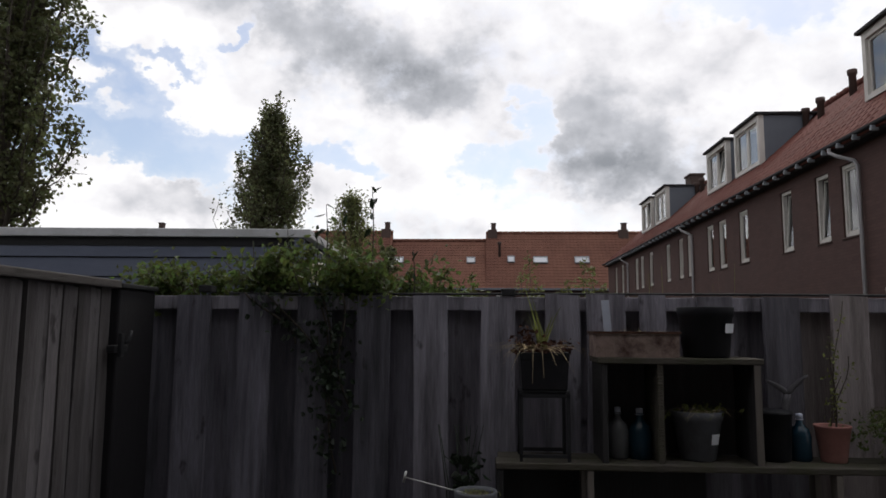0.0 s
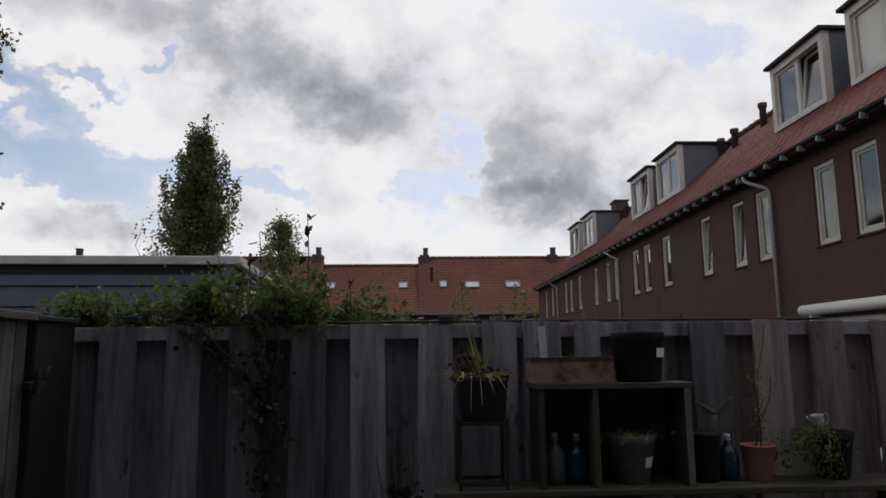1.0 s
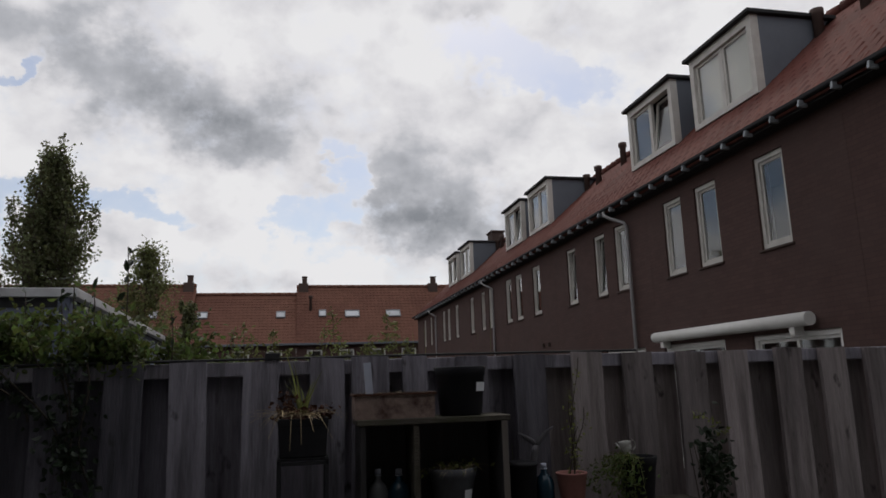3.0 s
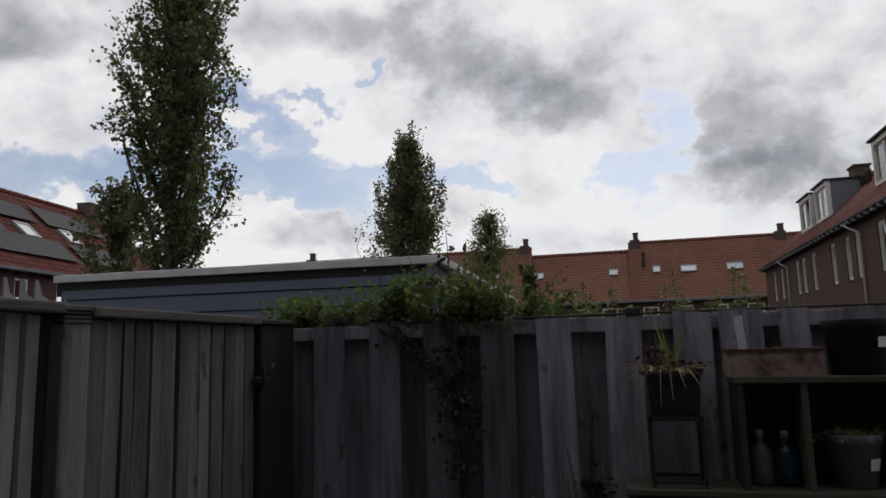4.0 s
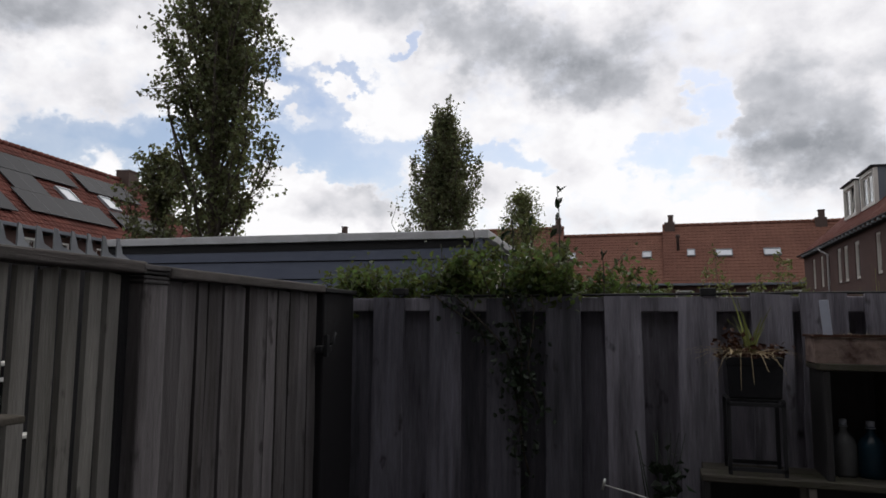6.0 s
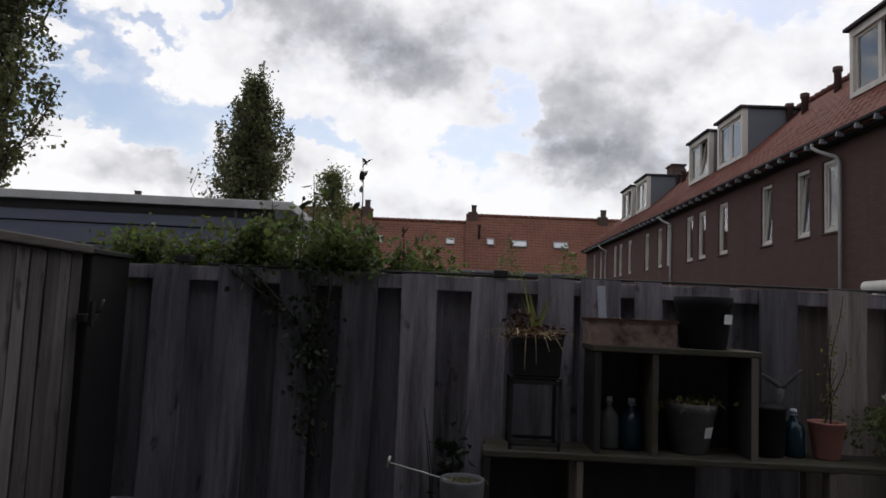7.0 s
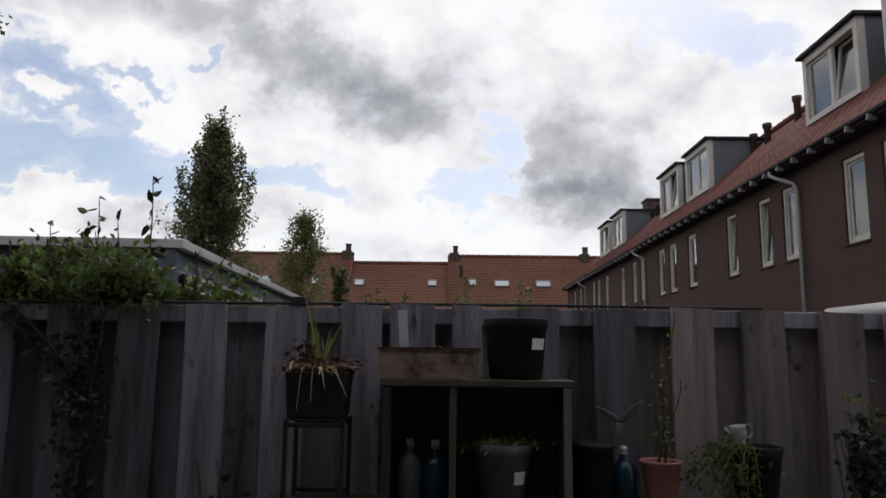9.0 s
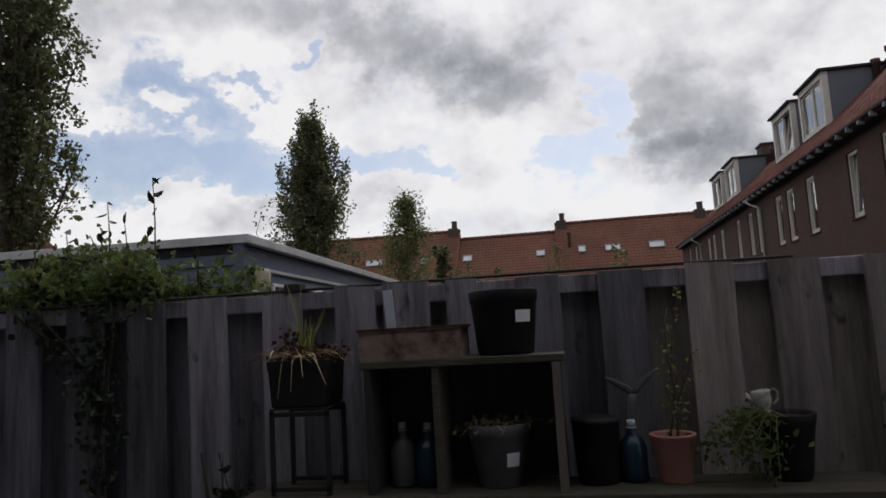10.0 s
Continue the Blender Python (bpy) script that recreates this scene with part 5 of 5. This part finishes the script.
black = pot("plant_pot", "large black plastic plant pot with a paper label", 0.787, 2.56, TOP, 0.078, 0.094, 0.175, BLACKPLASTIC, 0.008, 0.93)
paper(black, 0.0955, 0.085, 0.045, 0.032, -53, 0.004)
blades("dry_grass", [(r.normal(0, 0.04), r.normal(0, 0.03), 0.163) for _ in range(60)], STRAW, r, black, 0.035, 0.07, 0.003, 0.8, "dry straw")

tray = thing("planting_trough", "rust-stained rectangular planting trough on the shelf", "planter", 0.532, 2.555, TOP)
bm = bmesh.new()
for q in ((-0.142, 0.142, -0.075, -0.068, 0, 0.08), (-0.142, 0.142, 0.068, 0.075, 0, 0.08), (-0.142, -0.135, -0.068, 0.068, 0, 0.08), (0.135, 0.142, -0.068, 0.068, 0, 0.08), (-0.135, 0.135, -0.068, 0.068, 0, 0.008)):
    bx(bm, *q)
part("body", bm, RUSTTRAY, tray)
bm = bmesh.new()
for q in ((-0.148, 0.148, -0.081, -0.066, 0.0805, 0.088), (-0.148, 0.148, 0.066, 0.081, 0.0805, 0.088), (-0.148, -0.133, -0.066, 0.066, 0.0805, 0.088), (0.133, 0.148, -0.066, 0.066, 0.0805, 0.088)):
    bx(bm, *q)
part("rim", bm, RUST, tray, "rusty folded rim")
bm = bmesh.new()
bmesh.ops.create_grid(bm, x_segments=14, y_segments=8, size=0.5, matrix=Matrix.Diagonal((0.27, 0.135, 1, 1)))
for v in bm.verts:
    v.co.z = 0.078 + r.normal(0, 0.004)
part("soil", bm, SOIL, tray)
blades("sprout", [(r.uniform(-0.12, 0.12), r.uniform(-0.05, 0.05), 0.078) for _ in range(50)], STRAW, r, tray, 0.03, 0.03, 0.002, 0.4, "dry wisps")
marker = thing("plant_marker", "pale blue plastic plant marker stuck in the trough", "marker", 0.455, 2.60, TOP + 0.06)
part("stake", box(-0.014, 0.014, -0.002, 0.002, 0, 0.14, 0.0008), STICKMAT, marker, m=pose(0, 0, 0, 0, -4, 0))

# the grass pot on its metal stand
stand = thing("plant_stand", "tall thin black metal plant stand", "stand", 0.213, 2.54, BENCH_Z)
for x in (-0.08, 0.08):
    for y in (-0.07, 0.07):
        part("leg", box(x - 0.006, x + 0.006, y - 0.006, y + 0.006, 0.0, 0.23, 0.001), STEEL, stand)
for z in (0.012, 0.212):
    part("ring", box(-0.086, 0.086, -0.076, -0.064, z, z + 0.012, 0.001), STEEL, stand)
    part("ring", box(-0.086, 0.086, 0.064, 0.076, z, z + 0.012, 0.001), STEEL, stand)
part("plate", box(-0.085, 0.085, -0.075, 0.075, 0.2305, 0.235, 0.001), STEEL, stand)
grass = pot("grass_pot", "black square pot with dry roots and green grass", 0.213, 2.54, BENCH_Z + 0.2355, 0.08, 0.087, 0.13, BLACKPLASTIC, 0.006, 0.95, True)
strands("grass", [((r.normal(0.0, 0.01), r.normal(0, 0.01), 0.12), r.choice((0, 180)) + r.normal(0, 50), r.uniform(0.02, 0.08), r.uniform(0.07, 0.15), 0) for _ in range(15)]
        + [((-0.012, 0, 0.12), 165, 0.05, 0.235, 0), ((-0.004, 0, 0.12), 150, 0.035, 0.2, 0), ((0.008, 0, 0.12), 10, 0.06, 0.17, 0)], GRASS, grass, 0.008, "upright pale green grass blades")
strands("dry_roots", [((r.normal(-0.015, 0.03), r.normal(-0.03, 0.03), 0.135 + r.uniform(0, 0.012)), r.choice((180, 0), p=(0.6, 0.4)) + r.normal(0, 30), r.uniform(0.06, 0.17), r.uniform(0.004, 0.022), r.uniform(-0.01, 0.03)) for _ in range(52)], STRAW, grass, 0.0028, "pale dry straw sprawling over the rim")
strands("hanging_straw", [((x, -0.06, 0.138), heading, reach, 0.016, drop) for x, heading, reach, drop in
                          ((-0.05, -150, 0.075, 0.07), (-0.035, -100, 0.05, 0.11), (-0.01, -85, 0.05, 0.09), (0.0, -60, 0.07, 0.05), (0.01, -30, 0.1, 0.075), (-0.06, -170, 0.09, 0.06), (0.03, -40, 0.06, 0.04))], STRAW, grass, 0.0042, "straw roots hanging over the front")
tagged(leaves("clod", np.concatenate([r.normal(0, 1, (200, 3)) * (0.04, 0.04, 0.012) + (-0.02, 0, 0.135), r.normal(0, 1, (90, 3)) * (0.02, 0.02, 0.022) + (-0.05, 0.02, 0.168), r.normal(0, 1, (90, 3)) * (0.022, 0.02, 0.014) + (0.055, 0.02, 0.148)]), 0.02, RUST, r, grass), label="brown withered leaves", kind="stuff")


def bottle(label, x, y, r0, h, mat):
    b = thing("bottle", label, "bottle", x, y, BENCH_Z)
    part("body", lathe([(0, 0.0), (r0 * 0.9, 0.0), (r0, 0.008), (r0 * 0.97, h * 0.3), (r0, h * 0.52), (r0 * 0.8, h * 0.66), (r0 * 0.42, h * 0.74), (r0 * 0.3, h * 0.79), (r0 * 0.28, h * 0.9),
                         (r0 * 0.24, h * 0.9), (r0 * 0.25, h * 0.8), (r0 * 0.72, h * 0.65), (r0 * 0.92, h * 0.5), (r0 * 0.9, 0.012), (0, 0.012)], 24), mat, b)
    part("cap", lathe([(0, h * 0.895), (r0 * 0.3, h * 0.895), (r0 * 0.3, h * 0.99), (0, h)], 18), STICKMAT, b, "pale screw cap")
    part("collar", lathe([(r0 * 0.29, h * 0.86), (r0 * 0.36, h * 0.862), (r0 * 0.36, h * 0.878), (r0 * 0.29, h * 0.88)], 18), STICKMAT, b)
    return b


bottle("cloudy clear plastic bottle with a pale cap", 0.477, 2.575, 0.037, 0.175, CLEARBOTTLE)
bottle("dark blue plastic bottle with a pale cap", 0.552, 2.57, 0.0415, 0.172, BLUEBOTTLE)
bottle("dark blue plastic bottle beside a black tub", 1.105, 2.585, 0.037, 0.16, BLUEBOTTLE)
grey = pot("plant_pot", "dark grey plastic pot with withered plant", 0.75, 2.57, BENCH_Z, 0.06, 0.087, 0.166, GREYPLASTIC, 0.01, 0.93)
paper(grey, 0.0735, 0.058, 0.036, 0.036, -56, 0.006)
strands("withered_stalk", [((r.normal(0, 0.04), r.normal(-0.02, 0.03), 0.155), r.uniform(0, 360), r.uniform(0.03, 0.1), r.uniform(0.01, 0.03), r.uniform(-0.01, 0.02)) for _ in range(50)], STRAW, grey, 0.002, "withered dry stalks")
leaves("foliage", r.normal(0, 1, (90, 3)) * (0.05, 0.04, 0.01) + (0, -0.01, 0.17), 0.02, GRASS, r, grey)

tub = thing("storage_tub", "black rounded plastic tub on the bench", "tub", 1.012, 2.58, BENCH_Z)
bm = lathe([(0, 0), (0.052, 0), (0.056, 0.008), (0.062, 0.155), (0.066, 0.157), (0.066, 0.167), (0.04, 0.173), (0, 0.174)], 28)
part("body", bm, BLACKPLASTIC, tub)

terra = pot("flower_pot", "terracotta flower pot with a tall thin seedling", 1.207, 2.565, BENCH_Z, 0.041, 0.058, 0.123, TERRA, 0.006, 0.88, lip=0.93)
bm, spots = bmesh.new(), []
for dx, tall in ((0.012, 0.46), (-0.01, 0.36), (0.025, 0.27), (0.0, 0.2)):
    pts = [(dx * 0.3 + (dx + 0.03) * q + 0.01 * math.sin(7 * q + dx * 90), 0.004 * math.sin(5 * q), 0.09 + tall * q) for q in np.linspace(0, 1, 8)]
    tube(bm, pts, [0.003 - 0.0002 * k for k in range(8)], 5)
    w = r.uniform(0.15, 1, 34)
    spots.append(np.array([np.array(pts[min(int(q * 7), 7)]) for q in w]) + r.normal(0, 0.012, (34, 3)))
part("stem", bm, BARK, terra)
leaves("foliage", np.concatenate(spots), 0.014, GRASS, r, terra, 0.2, 1.5)

cup_pot = pot("plant_pot", "dark plastic pot with an arching leggy plant", 1.49, 2.59, BENCH_Z, 0.056, 0.076, 0.165, BLACKPLASTIC, 0.006, 0.92)
arcs = [((-0.04 + r.normal(0, 0.015), -0.06 + r.normal(0, 0.015), 0.165), 180 + r.normal(0, 28), r.uniform(0.08, 0.21), r.uniform(0.005, 0.03), r.uniform(0.03, 0.16)) for _ in range(34)]
strands("arching_stem", arcs, GRASS, cup_pot, 0.0035, "thin arching green stems")
spots = []
for base, heading, reach, rise, drop in arcs:
    f = r.uniform(0.25, 1.0, 9)
    a = radians(heading)
    spots.append(np.stack([base[0] + math.cos(a) * reach * f, base[1] + math.sin(a) * reach * f, base[2] + rise * np.sin(np.pi * np.minimum(f * 1.1, 1)) - drop * f * f], 1) + r.normal(0, 0.006, (9, 3)))
spots.append(r.normal(0, 1, (150, 3)) * (0.035, 0.02, 0.045) + (-0.085, -0.085, 0.09))
spots = np.concatenate(spots)
leaves("foliage", spots[spots[:, 2] > 0.008], 0.019, BUSHLEAF, r, cup_pot, 0.5, 1.9, True)
jug = thing("china_jug", "small white glazed china jug with a dark floral pattern", "jug", 1.443, 2.57, BENCH_Z + 0.166)
jug.scale = (0.88, 0.88, 1.05)
jug.rotation_euler = (0, radians(-8), radians(-12))
part("body", lathe([(0, 0), (0.014, 0), (0.015, 0.004), (0.012, 0.008), (0.021, 0.02), (0.026, 0.034), (0.025, 0.046), (0.028, 0.056), (0.0255, 0.056), (0.0225, 0.046), (0.0235, 0.034), (0.018, 0.02), (0, 0.012)], 26), CHINA, jug)
bm = bmesh.new()
tube(bm, [(-0.02, 0, 0.03), (-0.032, 0, 0.04), (-0.04, 0, 0.054)], [0.008, 0.006, 0.004], 8)
part("spout", bm, CHINA, jug)
bm = bmesh.new()
tube(bm, [(0.024, 0, 0.05), (0.036, 0, 0.056), (0.044, 0, 0.046), (0.041, 0, 0.03), (0.031, 0, 0.02), (0.022, 0, 0.02)], 0.0036, 8)
part("handle", bm, CHINA, jug)
pedestal = leaves("climbing_plant", r.normal(0, 1, (260, 3)) * (0.03, 0.03, 0.08) + (1.83, 2.6, 1.33), 0.03, IVY, r, full=True)
tagged(pedestal, "dark leafy plant at the bench end", "plant", kind="stuff")
pl = thing("bench_end_plant", "thin bare stems rising at the end of the bench", "plant", 1.83, 2.6, 0)
bm = bmesh.new()
for k in range(6):
    tube(bm, [(r.normal(0, 0.02), 0, 0), (r.normal(0, 0.03), r.normal(0, 0.02), 0.8), (r.normal(0, 0.05), r.normal(0, 0.03), 1.42)], [0.005, 0.004, 0.002], 5)
part("stem", bm, BARK, pl)
for x, z in ((0.02, 1.5), (-0.05, 1.53), (0.06, 1.46)):
    tagged(leaves("flower", r.normal(0, 1, (12, 3)) * (0.014, 0.012, 0.007) + (x, 0, z), 0.018, GRASS, r, pl, 0.1, 1.6, True), label="faded pale flower")

# low bucket with a wire rod in front of the bench
bucket = pot("flower_pot", "weathered stone-coloured pot with mossy plants", -0.02, 2.30, 0.72, 0.05, 0.066, 0.44, GREYPLASTIC, 0.006, 0.97)
blades("moss", [(r.normal(0, 0.025), r.normal(0, 0.025), 0.425) for _ in range(80)], GRASS, r, bucket, 0.03, 0.03, 0.004, 0.5, "short mossy sprouts")["kind"] = "stuff"
crate = thing("pedestal", "dark wooden stand under the stone-coloured pot", "stand", -0.02, 2.30, 0)
part("column", box(-0.07, 0.07, -0.07, 0.07, 0, 0.70, 0.006), DARKWOOD, crate)
part("top", box(-0.09, 0.09, -0.09, 0.09, 0.70, 0.72, 0.004), DARKWOOD, crate)
rod = thing("wire_rod", "thin bright metal rod with a small cross end", "rod", -0.02, 2.30, 1.14)
bm = bmesh.new()
tube(bm, [(0.01, 0, 0.0), (-0.225, 0, 0.056)], 0.0022, 8)
part("shaft", bm, BRIGHTSTEEL, rod)
bm = bmesh.new()
tube(bm, [(-0.229, 0, 0.04), (-0.221, 0, 0.074)], 0.004, 8)
part("cross_end", bm, BRIGHTSTEEL, rod)

# ---- the pot shelf on the slatted fence ----
ws = thing("wall_shelf", "weathered wooden shelf fixed to the slatted fence", "shelf", GX + 0.02, 0, 1.505)
part("board", box(0.0, 0.14, 0.1, 1.03, 0.0, 0.014, 0.003), MOSSWOOD, ws)
for y in (0.2, 0.62):
    part("bracket", box(0.002, 0.1, y - 0.008, y + 0.008, -0.06, -0.001, 0.002), DARKWOOD, ws)
pot("flower_pot", "terracotta plastic flower pot on the fence shelf", GX + 0.095, 0.915, 1.5195, 0.043, 0.058, 0.118, TERRA, 0.006, 0.85, lip=0.95)
r2 = np.random.default_rng(77)
cl = thing("climbing_plant", "thin dry climber on the slatted fence", "plant", GX + 0.05, 0.86, 0)
bm = bmesh.new()
for k in range(4):
    tube(bm, [(0.0, r2.normal(0, 0.02) - 0.02, z) for z in np.linspace(0.02, 1.72, 12)], 0.003, 5)
part("stem", bm, BARK, cl)
leaves("foliage", np.stack([r2.normal(0.01, 0.012, 90), r2.normal(-0.02, 0.025, 90), r2.uniform(1.2, 1.74, 90)], 1), 0.024, IVY, r2, cl)

# ---- near-black boarding added across the passage to darken the slat gaps, and a white window with a louvre above it ----
across = thing("wooden_fence", "near-black board fence added across the passage to darken the slat gaps", "fence", -2.75, 0, 0)
dark_boards = [mesh_of("board", board(0.182, 0.02, 1.95, 140 + s), SHADEWOOD) for s in range(4)]
for k in range(22):
    piece("board", dark_boards[k % 4], across, pose(0, 0.9 + 0.188 * k, 0, 0, 0, 90))
part("rail", box(-0.06, -0.025, 0.81, 4.94, 1.3, 1.37, 0.003), DARKWOOD, across)
hatch = thing("window_hatch", "white framed window hatch with a grey louvre above it", "window", -2.748, 0, 0)
part("top_bar", box(0.0, 0.05, 1.6, 2.42, 1.495, 1.513, 0.004), WHITE, hatch, "white painted top bar")
part("second_bar", box(0.0, 0.04, 1.6, 2.42, 1.428, 1.444, 0.004), WHITE, hatch)
part("sill", box(0.0, 0.06, 1.6, 2.5, 1.18, 1.197, 0.004), WHITE, hatch, "white painted sill")
for y in (1.6, 2.02, 2.41):
    part("upright", box(0.0, 0.035, y, y + 0.03, 1.2, 1.425, 0.003), ZINC, hatch)
part("pane", box(0.008, 0.014, 1.63, 2.41, 1.2, 1.425), GLASS, hatch)
louvre = mesh_of("slat", box(-0.008, 0.008, -0.2, 0.2, -0.0025, 0.0025, 0.0006), LEAD)
for k in range(10):
    piece("slat", louvre, hatch, pose(0.02, 2.08, 1.55 + 0.021 * k, 0, 20, 0))
